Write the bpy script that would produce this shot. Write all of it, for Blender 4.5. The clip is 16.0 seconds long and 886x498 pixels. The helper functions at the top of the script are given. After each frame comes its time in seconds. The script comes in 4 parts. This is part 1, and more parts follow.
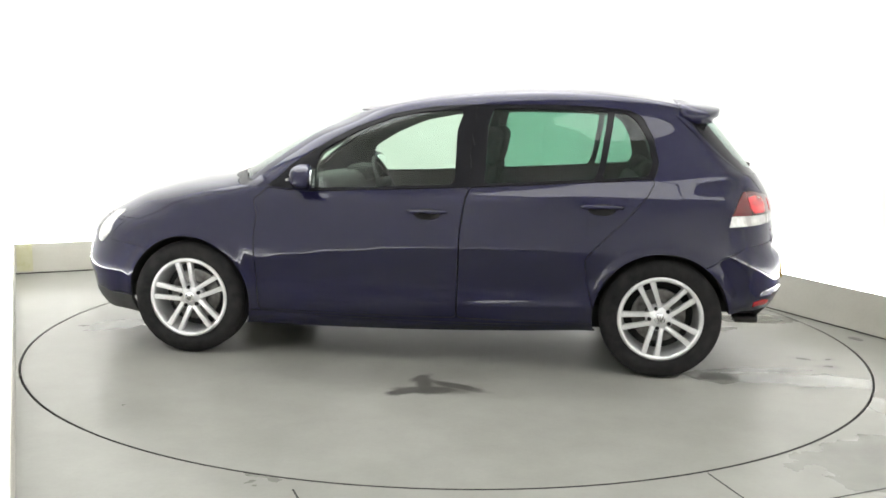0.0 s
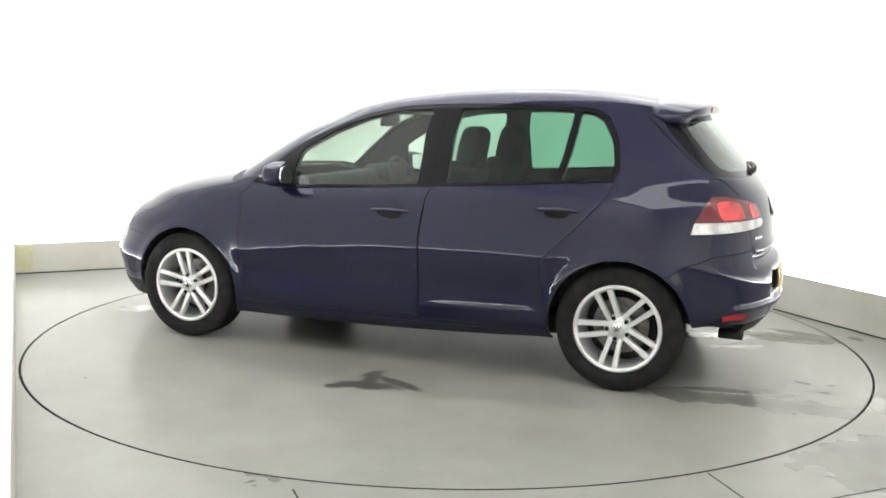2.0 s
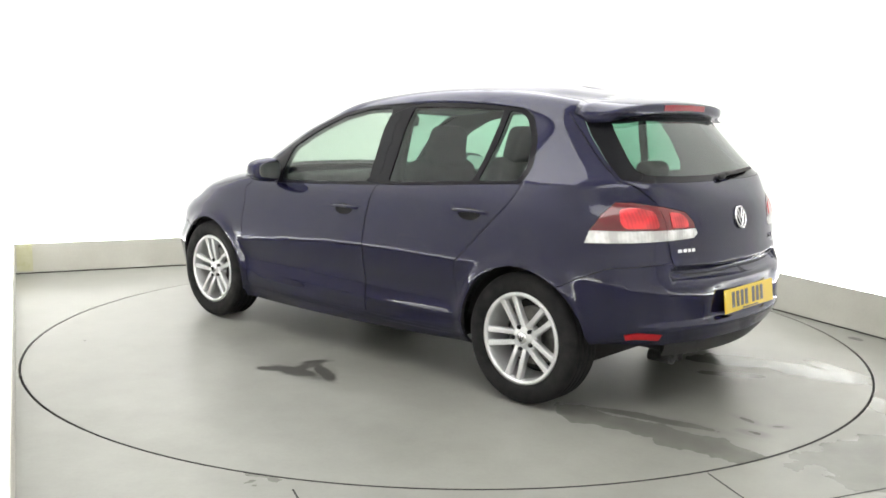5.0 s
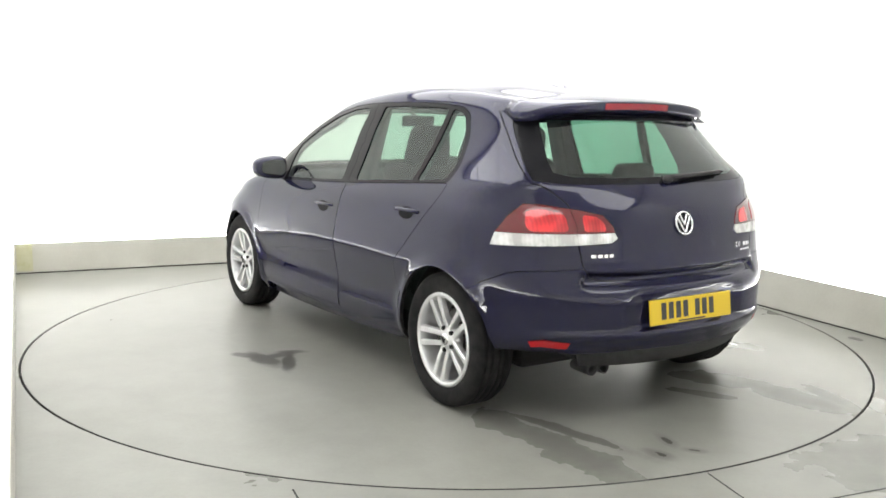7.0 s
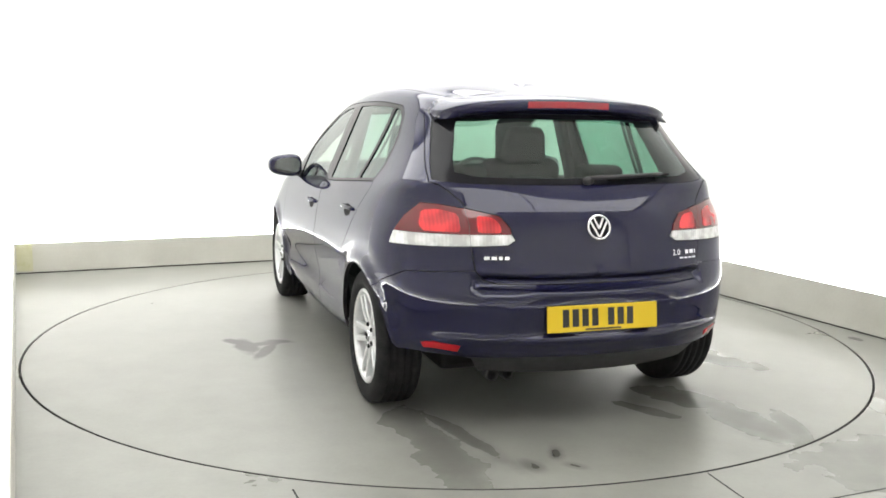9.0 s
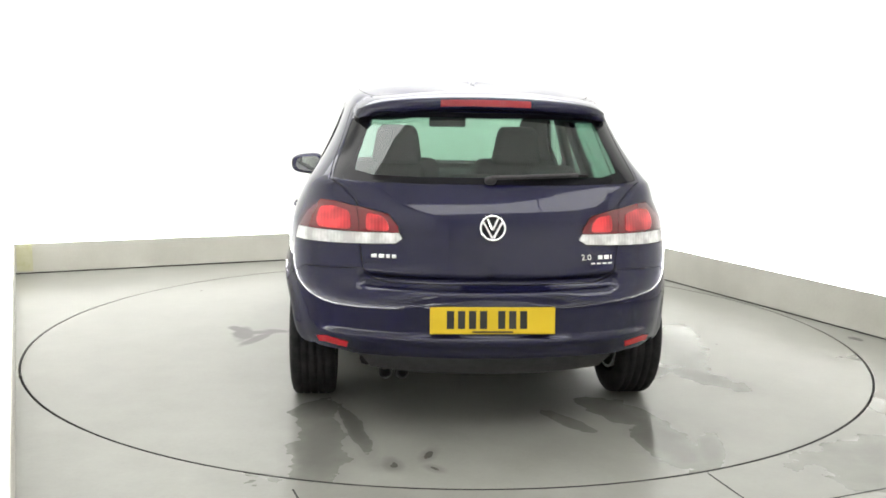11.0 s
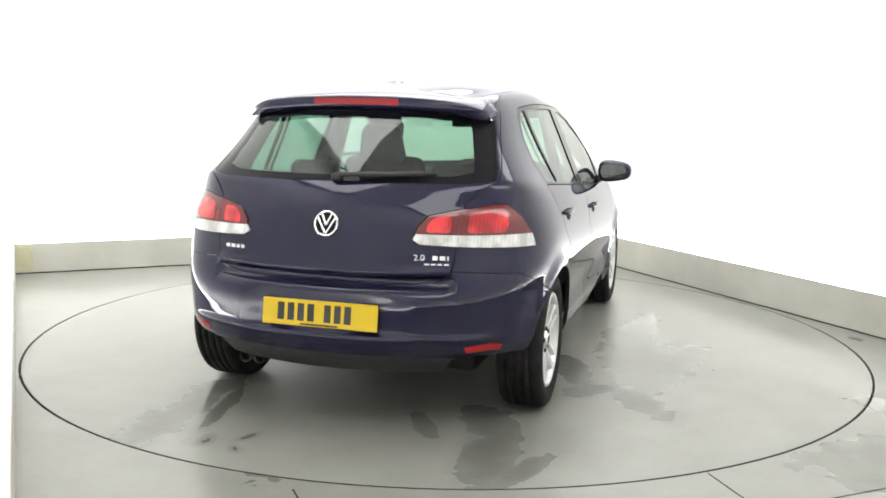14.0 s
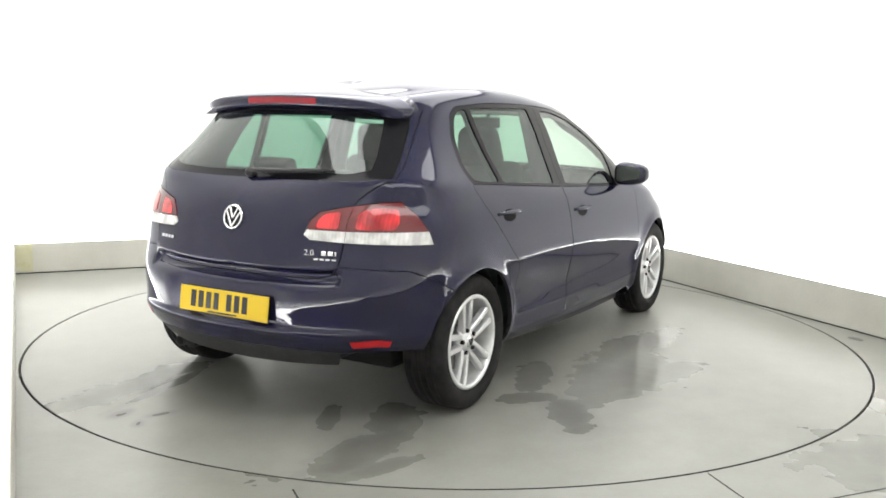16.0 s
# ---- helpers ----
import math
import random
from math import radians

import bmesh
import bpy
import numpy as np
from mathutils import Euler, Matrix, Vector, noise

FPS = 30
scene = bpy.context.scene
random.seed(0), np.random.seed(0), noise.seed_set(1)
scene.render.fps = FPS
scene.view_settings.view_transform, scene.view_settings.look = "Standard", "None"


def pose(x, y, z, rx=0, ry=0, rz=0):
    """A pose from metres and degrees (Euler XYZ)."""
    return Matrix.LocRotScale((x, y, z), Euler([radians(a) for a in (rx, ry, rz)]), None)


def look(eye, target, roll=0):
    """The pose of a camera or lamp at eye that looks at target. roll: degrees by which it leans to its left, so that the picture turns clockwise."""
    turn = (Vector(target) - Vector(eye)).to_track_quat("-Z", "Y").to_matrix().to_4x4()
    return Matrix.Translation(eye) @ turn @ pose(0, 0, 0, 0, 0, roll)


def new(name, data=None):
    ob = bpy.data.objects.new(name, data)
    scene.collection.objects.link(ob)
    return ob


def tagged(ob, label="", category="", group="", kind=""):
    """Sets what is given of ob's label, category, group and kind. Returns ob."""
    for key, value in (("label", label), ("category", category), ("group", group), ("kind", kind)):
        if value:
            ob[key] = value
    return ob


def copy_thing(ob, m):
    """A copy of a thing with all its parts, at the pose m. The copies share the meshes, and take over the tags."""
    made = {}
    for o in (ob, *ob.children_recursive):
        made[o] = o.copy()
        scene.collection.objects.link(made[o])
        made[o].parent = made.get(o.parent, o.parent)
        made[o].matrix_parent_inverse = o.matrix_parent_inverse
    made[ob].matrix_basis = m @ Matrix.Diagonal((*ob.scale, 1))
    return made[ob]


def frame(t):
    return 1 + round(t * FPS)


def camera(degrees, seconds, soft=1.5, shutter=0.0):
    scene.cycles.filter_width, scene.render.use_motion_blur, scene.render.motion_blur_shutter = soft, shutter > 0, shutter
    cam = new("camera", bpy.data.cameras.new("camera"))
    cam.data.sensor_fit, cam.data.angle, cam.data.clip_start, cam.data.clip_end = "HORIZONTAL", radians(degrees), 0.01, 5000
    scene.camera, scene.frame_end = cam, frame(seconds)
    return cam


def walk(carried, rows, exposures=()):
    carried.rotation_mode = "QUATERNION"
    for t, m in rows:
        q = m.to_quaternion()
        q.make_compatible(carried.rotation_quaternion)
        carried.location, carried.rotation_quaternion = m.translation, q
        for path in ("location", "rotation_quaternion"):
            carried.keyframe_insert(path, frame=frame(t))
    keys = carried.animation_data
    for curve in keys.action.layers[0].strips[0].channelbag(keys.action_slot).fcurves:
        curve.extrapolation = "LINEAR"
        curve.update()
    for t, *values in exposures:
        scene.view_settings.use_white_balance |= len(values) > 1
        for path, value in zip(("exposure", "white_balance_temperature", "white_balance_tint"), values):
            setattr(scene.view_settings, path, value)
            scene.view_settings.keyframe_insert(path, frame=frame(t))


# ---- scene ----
# ---- camera: it stands still ----
cam = camera(51.94, 16.0, soft=1.7)
EYE = Vector((0.0, -5.622, 1.362))
AIM = EYE + Vector((-0.0021, 0.9889, -0.1482))
walk(cam, [(0.0, look(EYE, AIM, 1.08)), (16.0, look(EYE, AIM, 1.08))], exposures=[(0.0, 0.0), (16.0, 0.0)])

# ---- the studio's plan: a room turned by 25 degrees, a turntable that nearly fills it ----
TURN = 25.15
AX = Vector((math.cos(radians(TURN)), math.sin(radians(TURN)), 0))    # along the back wall
BX = Vector((math.sin(radians(TURN)), -math.cos(radians(TURN)), 0))   # along the side walls, away from the back wall
LEFT, RIGHT, BACK, FRONT = -2.455, 2.50, -2.95, 6.2                      # the inner faces of the plinth
DISC = 2.448
HUB = Vector((0.020, -0.012, 0))                                        # the turntable's middle
CEIL = 3.6
ROOM = Matrix((AX, -BX, Vector((0, 0, 1)))).transposed().to_4x4()       # room axes: x along the back wall, y towards it

# ---- world and lamps ----
world = bpy.data.worlds.new("world")
scene.world = world
world.use_nodes = True
world.node_tree.nodes["Background"].inputs[0].default_value = (0.8, 0.85, 0.9, 1)
world.node_tree.nodes["Background"].inputs[1].default_value = 0.02
LAMP_POWER = 1.0


# ---- materials ----
def mat(name, base, rough=0.5, metal=0.0, coat=0.0, coat_rough=0.03, spec=0.5):
    m = bpy.data.materials.new(name)
    m.use_nodes = True
    b = m.node_tree.nodes["Principled BSDF"]
    b.inputs["Base Color"].default_value = (*base, 1)
    b.inputs["Roughness"].default_value = rough
    b.inputs["Metallic"].default_value = metal
    b.inputs["Coat Weight"].default_value = coat
    b.inputs["Coat Roughness"].default_value = coat_rough
    b.inputs["Specular IOR Level"].default_value = spec
    return m


def nodes_of(m):
    t = m.node_tree
    return t.nodes, t.links, t.nodes["Principled BSDF"]


def noisy(m, scale, low, high, detail=4.0, bump=0.0, bump_scale=None, rough=None):
    """Colour from two sizes of noise, in the thing's own space, with fine relief."""
    n, l, b = nodes_of(m)
    co = n.new("ShaderNodeTexCoord")
    big = n.new("ShaderNodeTexNoise")
    big.inputs["Scale"].default_value, big.inputs["Detail"].default_value = scale, detail
    fine = n.new("ShaderNodeTexNoise")
    fine.inputs["Scale"].default_value, fine.inputs["Detail"].default_value = (bump_scale or scale * 14), 3
    l.new(co.outputs["Object"], big.inputs["Vector"])
    l.new(co.outputs["Object"], fine.inputs["Vector"])
    add = n.new("ShaderNodeMath")
    add.operation = "MULTIPLY_ADD"
    l.new(fine.outputs["Fac"], add.inputs[0])
    add.inputs[1].default_value = 0.3
    l.new(big.outputs["Fac"], add.inputs[2])
    ramp = n.new("ShaderNodeValToRGB")
    ramp.color_ramp.elements[0].position, ramp.color_ramp.elements[1].position = 0.45, 0.85
    ramp.color_ramp.elements[0].color, ramp.color_ramp.elements[1].color = (*low, 1), (*high, 1)
    l.new(add.outputs[0], ramp.inputs[0])
    l.new(ramp.outputs[0], b.inputs["Base Color"])
    if rough:
        mr = n.new("ShaderNodeMapRange")
        mr.inputs[1].default_value, mr.inputs[2].default_value = 0.3, 0.7
        mr.inputs[3].default_value, mr.inputs[4].default_value = rough
        l.new(big.outputs["Fac"], mr.inputs[0])
        l.new(mr.outputs[0], b.inputs["Roughness"])
    if bump:
        bp = n.new("ShaderNodeBump")
        bp.inputs["Strength"].default_value, bp.inputs["Distance"].default_value = bump, 0.002
        l.new(fine.outputs["Fac"], bp.inputs["Height"])
        l.new(bp.outputs[0], b.inputs["Normal"])
    return m


def paint_metallic():
    m = mat("navy_metallic_paint", (0.012, 0.012, 0.05), 0.40, 0.40, 1.0, 0.012, 0.0)
    n, l, b = nodes_of(m)
    b.inputs["Specular Tint"].default_value = (0.20, 0.20, 0.55, 1)
    co, ns = n.new("ShaderNodeTexCoord"), n.new("ShaderNodeTexNoise")
    ns.inputs["Scale"].default_value, ns.inputs["Detail"].default_value = 900, 1
    l.new(co.outputs["Object"], ns.inputs["Vector"])
    ramp = n.new("ShaderNodeValToRGB")
    ramp.color_ramp.elements[0].color, ramp.color_ramp.elements[1].color = (*PAINT_LOW, 1), (*PAINT_HIGH, 1)
    l.new(ns.outputs["Fac"], ramp.inputs[0])
    l.new(ramp.outputs[0], b.inputs["Base Color"])
    return m


def pane(name, tint, gloss=1.0):
    """Thin tinted glass: what passes takes the tint, the rest is mirrored by Fresnel."""
    m = bpy.data.materials.new(name)
    m.use_nodes = True
    n, l = m.node_tree.nodes, m.node_tree.links
    n.remove(n["Principled BSDF"])
    tr, gl, mix, lw, pw, ma = (n.new("ShaderNode" + k) for k in ("BsdfTransparent", "BsdfGlossy", "MixShader", "LayerWeight", "Math", "Math"))
    tr.inputs[0].default_value = (*tint, 1)
    gl.inputs[0].default_value = (0.95, 0.97, 0.97, 1)
    gl.inputs["Roughness"].default_value = 0.015
    lw.inputs[0].default_value = 0.5
    pw.operation, ma.operation = "POWER", "MULTIPLY_ADD"
    pw.inputs[1].default_value = 4.0
    ma.inputs[1].default_value, ma.inputs[2].default_value = 0.8, 0.05 * gloss
    l.new(lw.outputs["Facing"], pw.inputs[0])
    l.new(pw.outputs[0], ma.inputs[0])
    l.new(ma.outputs[0], mix.inputs[0])
    l.new(tr.outputs[0], mix.inputs[1])
    l.new(gl.outputs[0], mix.inputs[2])
    l.new(mix.outputs[0], n["Material Output"].inputs[0])
    return m


def glow(name, colour, power):
    m = mat(name, (0.8, 0.8, 0.8), 0.6)
    b = m.node_tree.nodes["Principled BSDF"]
    b.inputs["Emission Color"].default_value = (*colour, 1)
    b.inputs["Emission Strength"].default_value = power
    return m


def ribbed(name, base, rough, metal, coat, low=(0.52, 0.51, 0.51), chambers=14, start=0.4, stop=0.8):
    """A lens over ribs and small chambers."""
    m = mat(name, base, rough, metal, coat)
    n, l, b = nodes_of(m)
    co, wv, ns = n.new("ShaderNodeTexCoord"), n.new("ShaderNodeTexWave"), n.new("ShaderNodeTexNoise")
    wv.bands_direction = "Y"
    wv.inputs["Scale"].default_value, wv.inputs["Distortion"].default_value = 22, 0.3
    ns.inputs["Scale"].default_value = chambers
    for k in (wv, ns):
        l.new(co.outputs["Object"], k.inputs["Vector"])
    mx = n.new("ShaderNodeMath")
    mx.operation = "MULTIPLY_ADD"
    mx.inputs[1].default_value = 0.06
    l.new(wv.outputs["Fac"], mx.inputs[0])
    l.new(ns.outputs["Fac"], mx.inputs[2])
    ramp = n.new("ShaderNodeValToRGB")
    ramp.color_ramp.elements[0].position, ramp.color_ramp.elements[1].position = start, stop
    ramp.color_ramp.elements[0].color, ramp.color_ramp.elements[1].color = (*low, 1), (*base, 1)
    l.new(mx.outputs[0], ramp.inputs[0])
    l.new(ramp.outputs[0], b.inputs["Base Color"])
    return m


PAINT_LOW, PAINT_HIGH = (0.0046, 0.0046, 0.019), (0.0115, 0.0110, 0.044)
PAINT = paint_metallic()
BLACK_TRIM = mat("black_gloss_trim", (0.008, 0.008, 0.010), 0.10, 0, 0.0, spec=0.16)
PLASTIC = noisy(mat("black_grained_plastic", (0.02, 0.02, 0.02), 0.55), 30, (0.014, 0.014, 0.015), (0.03, 0.03, 0.032), bump=0.3)
# tyre rubber; also the black for painted shade in gaps and hollows
RUBBER_AND_SHADE = noisy(mat("tyre_rubber_and_shade_black", (0.02, 0.02, 0.02), 0.8, spec=0.2), 18, (0.008, 0.008, 0.009), (0.022, 0.021, 0.021), bump=0.25)
ALLOY = noisy(mat("silver_alloy", (0.6, 0.6, 0.62), 0.30, 0.55, 0.5), 12, (0.66, 0.66, 0.67), (0.78, 0.78, 0.79))
CHROME = mat("chrome", (0.82, 0.82, 0.84), 0.09, 1.0)
STEEL = noisy(mat("brake_disc_steel", (0.3, 0.3, 0.3), 0.4, 0.9), 25, (0.10, 0.095, 0.09), (0.24, 0.235, 0.23))
GLASS_FRONT = pane("pale_green_glass", (0.70, 0.81, 0.73), 1.0)
GLASS_REAR = pane("dark_green_glass", (0.33, 0.54, 0.44), 0.7)
GLASS_TAIL = pane("dark_green_rear_glass", (0.32, 0.52, 0.43), 1.5)
MIRROR = mat("mirror_glass", (0.85, 0.87, 0.88), 0.02, 1.0)
LENS_RED = ribbed("red_lens", (0.80, 0.030, 0.040), 0.12, 0, 0.8, (0.30, 0.005, 0.012), 8, 0.36, 0.62)
LENS_DARK = mat("dark_red_lens", (0.13, 0.004, 0.009), 0.12, 0, 0.8)
LENS_BRAKE = mat("brake_light_lens", (0.27, 0.006, 0.016), 0.2, 0, 0.3)
LENS_CLEAR = ribbed("clear_ribbed_lens", (0.88, 0.88, 0.88), 0.12, 0.25, 1.0, (0.50, 0.49, 0.48), 16, 0.42, 0.72)
REFLECTOR = mat("red_reflector", (0.40, 0.006, 0.012), 0.25, 0, 0.2)
PLATE = mat("yellow_plate", (0.66, 0.46, 0.022), 0.4, 0, 0.0, spec=0.25)
PLATE_INK = mat("black_plate_ink", (0.01, 0.01, 0.01), 0.4)
FABRIC = noisy(mat("charcoal_seat_cloth", (0.03, 0.03, 0.03), 0.9), 60, (0.016, 0.017, 0.018), (0.04, 0.041, 0.042), bump=0.4)
LINING = noisy(mat("dark_cabin_lining", (0.03, 0.03, 0.03), 0.8), 25, (0.02, 0.021, 0.022), (0.045, 0.046, 0.046), bump=0.2)
HEADLINER = noisy(mat("grey_headliner", (0.25, 0.25, 0.24), 0.9), 40, (0.2, 0.2, 0.19), (0.28, 0.28, 0.27))
WALL = noisy(mat("white_wall_paint", (0.84, 0.84, 0.82), 0.55), 1.2, (0.82, 0.82, 0.80), (0.87, 0.87, 0.855), bump=0.05, bump_scale=160)
PLINTH = noisy(mat("off_white_plinth_paint", (0.62, 0.61, 0.56), 0.5), 2.5, (0.44, 0.43, 0.385), (0.53, 0.52, 0.47), bump=0.08, bump_scale=90)
TAPE = noisy(mat("faded_yellow_tape", (0.5, 0.48, 0.25), 0.5), 20, (0.46, 0.45, 0.27), (0.54, 0.53, 0.38))
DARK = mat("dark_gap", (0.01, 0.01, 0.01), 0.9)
LIGHT_PANEL = glow("lamp_diffuser", (1.0, 1.0, 0.98), 3.7 * LAMP_POWER)
# glow of the strips added on the plinths to brighten walls and reflections
STRIP = glow("added_strip_glow", (1.0, 1.0, 0.97), 20.0 * LAMP_POWER)


def wet_floor(name, patches):
    """Grey painted concrete with wear at two sizes; patches of (x, y, length, width, turn, darkness, shine) lie in the object's own space."""
    m = mat(name, (0.4, 0.4, 0.38), 0.35)
    n, l, b = nodes_of(m)

    def math_node(op, a, c, d=None):
        k = n.new("ShaderNodeMath")
        k.operation = op
        for i, v in enumerate((a, c, d)):
            if v is None:
                continue
            if isinstance(v, (int, float)):
                k.inputs[i].default_value = v
            else:
                l.new(v, k.inputs[i])
        return k.outputs[0]

    co = n.new("ShaderNodeTexCoord").outputs["Object"]

    def noise_node(scale, detail, rough=0.55):
        k = n.new("ShaderNodeTexNoise")
        k.inputs["Scale"].default_value, k.inputs["Detail"].default_value, k.inputs["Roughness"].default_value = scale, detail, rough
        l.new(co, k.inputs["Vector"])
        return k.outputs["Fac"]

    cloud, edge, grain = noise_node(0.9, 5), noise_node(3.6, 5, 0.65), noise_node(55, 3)
    ragged = noise_node(8.0, 4, 0.52)
    wet = None
    glossy = None
    for x, y, lx, ly, turn, amount, shine in patches:
        mp = n.new("ShaderNodeMapping")
        mp.vector_type = "TEXTURE"
        mp.inputs["Location"].default_value = (x, y, 0)
        mp.inputs["Rotation"].default_value = (0, 0, radians(turn))
        mp.inputs["Scale"].default_value = (lx, ly, 1)
        l.new(co, mp.inputs["Vector"])
        ln = n.new("ShaderNodeVectorMath")
        ln.operation = "LENGTH"
        l.new(mp.outputs[0], ln.inputs[0])
        d = math_node("MULTIPLY_ADD", ragged, 1.5, math_node("SUBTRACT", ln.outputs["Value"], 0.75))
        s = n.new("ShaderNodeMapRange")
        s.interpolation_type = "SMOOTHSTEP"
        l.new(d, s.inputs[0])
        s.inputs[1].default_value, s.inputs[2].default_value = 1.65, 0.25
        s.inputs[3].default_value, s.inputs[4].default_value = 0.0, 1.0
        dark = math_node("MULTIPLY", s.outputs[0], amount)
        wet = dark if wet is None else math_node("MAXIMUM", wet, dark)
        g = math_node("MULTIPLY", math_node("MULTIPLY", s.outputs[0], s.outputs[0]), shine)
        glossy = g if glossy is None else math_node("MAXIMUM", glossy, g)
    ramp = n.new("ShaderNodeValToRGB")
    ramp.color_ramp.elements[0].position, ramp.color_ramp.elements[1].position = 0.32, 0.72
    ramp.color_ramp.elements[0].color, ramp.color_ramp.elements[1].color = (*FLOOR_LOW, 1), (*FLOOR_HIGH, 1)
    l.new(math_node("MULTIPLY_ADD", grain, 0.12, math_node("MULTIPLY_ADD", edge, 0.3, math_node("MULTIPLY", cloud, 0.6))), ramp.inputs[0])
    colour = ramp.outputs[0]
    rough = math_node("MULTIPLY_ADD", cloud, 0.26, 0.19)
    if wet is not None:
        mix = n.new("ShaderNodeMix")
        mix.data_type = "RGBA"
        l.new(wet, mix.inputs[0])
        l.new(colour, mix.inputs[6])
        mix.inputs[7].default_value = (0.055, 0.053, 0.048, 1)
        colour = mix.outputs[2]
        rough = math_node("MULTIPLY", rough, math_node("MULTIPLY_ADD", glossy, -0.95, 1.0))
    l.new(colour, b.inputs["Base Color"])
    l.new(rough, b.inputs["Roughness"])
    bp = n.new("ShaderNodeBump")
    bp.inputs["Strength"].default_value, bp.inputs["Distance"].default_value = 0.15, 0.002
    l.new(math_node("MULTIPLY_ADD", grain, 0.3, edge), bp.inputs["Height"])
    l.new(bp.outputs[0], b.inputs["Normal"])
    return m


FLOOR_LOW, FLOOR_HIGH = (0.195, 0.195, 0.174), (0.295, 0.295, 0.270)
FLOOR = wet_floor("grey_floor_paint", [
    (1.95, -2.0, 0.55, 0.20, 20, 0.28, 0.84), (2.3, -1.6, 0.5, 0.14, -60, 0.2, 0.78), (1.70, -2.25, 0.22, 0.10, 40, 0.22, 0.9), (0.55, -2.62, 0.35, 0.06, 10, 0.2, 0.5)])
# table patches: the oil star, soft darker bands along the left sill, the damp tracks behind each wheel, the puddle
# along the far side, drops between them
TABLE = wet_floor("grey_turntable_paint", [
    (-0.08, 1.25, 0.15, 0.055, 8, 2.0, -0.2), (-0.20, 1.16, 0.15, 0.035, -24, 1.9, -0.2), (0.00, 1.06, 0.09, 0.035, 70, 1.2, -0.2), (0.05, 1.31, 0.07, 0.035, 30, 1.9, -0.2), (-0.04, 1.16, 0.05, 0.10, 10, 1.3, -0.2),
    (0.15, 1.05, 0.75, 0.20, 6, 0.26, 0.1), (-0.75, 1.10, 0.50, 0.13, 12, 0.16, 0.1),
    (-1.98, 0.69, 0.42, 0.115, 2, 0.50, 0.84), (-1.58, 0.74, 0.22, 0.10, -10, 0.45, 0.8), (-1.78, 0.55, 0.36, 0.045, 12, 0.62, 0.6),
    (-1.95, -0.76, 0.40, 0.115, 3, 0.55, 0.80), (-1.62, -0.66, 0.24, 0.09, 24, 0.50, 0.7), (-2.10, -0.92, 0.22, 0.06, -20, 0.45, 0.7), (-1.72, -0.40, 0.20, 0.05, 30, 0.35, 0.4),
    (-0.35, -1.25, 0.58, 0.21, 6, 0.30, 0.84), (0.35, -1.12, 0.50, 0.15, -8, 0.28, 0.84), (-0.60, -0.88, 0.30, 0.11, 20, 0.55, 0.6), (-1.08, -1.29, 0.24, 0.10, 34, 0.58, 0.6),
    (-0.95, -1.02, 0.20, 0.08, -40, 0.50, 0.6), (-0.15, -1.45, 0.34, 0.10, -16, 0.20, 0.84),
    (-2.20, 0.40, 0.075, 0.035, 10, 0.65, 0.2), (-2.10, 0.25, 0.085, 0.030, -20, 0.60, 0.2), (-2.24, 0.24, 0.05, 0.025, 40, 0.55, 0.2), (2.05, 0.25, 0.22, 0.12, 40, 0.30, 0.78)])


# ---- building tools ----
def part(name, bm, material, parent=None, label="", smooth=False):
    me = bpy.data.meshes.new(name)
    bm.to_mesh(me)
    bm.free()
    me.materials.append(material)
    if smooth:
        me.shade_smooth()
    ob = new(name, me)
    if parent is not None:
        ob.parent = parent
    return tagged(ob, label)


def add_box(bm, size, m=None, bevel=0.0, segments=2):
    r = bmesh.ops.create_cube(bm, size=1.0, matrix=(m or Matrix()) @ Matrix.Diagonal((*size, 1)))
    if bevel:
        edges = {e for v in r["verts"] for e in v.link_edges}
        bmesh.ops.bevel(bm, geom=list(edges), offset=bevel, segments=segments, affect="EDGES", profile=0.5)
    return bm


def box(size, m=None, bevel=0.0, segments=2):
    return add_box(bmesh.new(), size, m, bevel, segments)


def lathe(profile, steps=48, closed=False):
    """Turns (radius, height) pairs about the y axis."""
    bm = bmesh.new()
    rings = [[bm.verts.new((r * math.cos(a), h, r * math.sin(a))) for r, h in profile] for a in (2 * math.pi * i / steps for i in range(steps))]
    last = len(profile) if closed else len(profile) - 1
    for i in range(steps):
        p, q = rings[i], rings[(i + 1) % steps]
        for j in range(last):
            k = (j + 1) % len(profile)
            bm.faces.new((p[j], p[k], q[k], q[j]))
    bmesh.ops.remove_doubles(bm, verts=bm.verts, dist=1e-5)
    bmesh.ops.recalc_face_normals(bm, faces=bm.faces)
    return bm


def strip(a, b, width, z, thick):
    """A flat bar from a to b on the floor."""
    d = Vector(b) - Vector(a)
    m = Matrix.Translation(((a[0] + b[0]) / 2, (a[1] + b[1]) / 2, z)) @ Matrix.Rotation(math.atan2(d.y, d.x), 4, "Z")
    return box((d.length, width, thick), m)


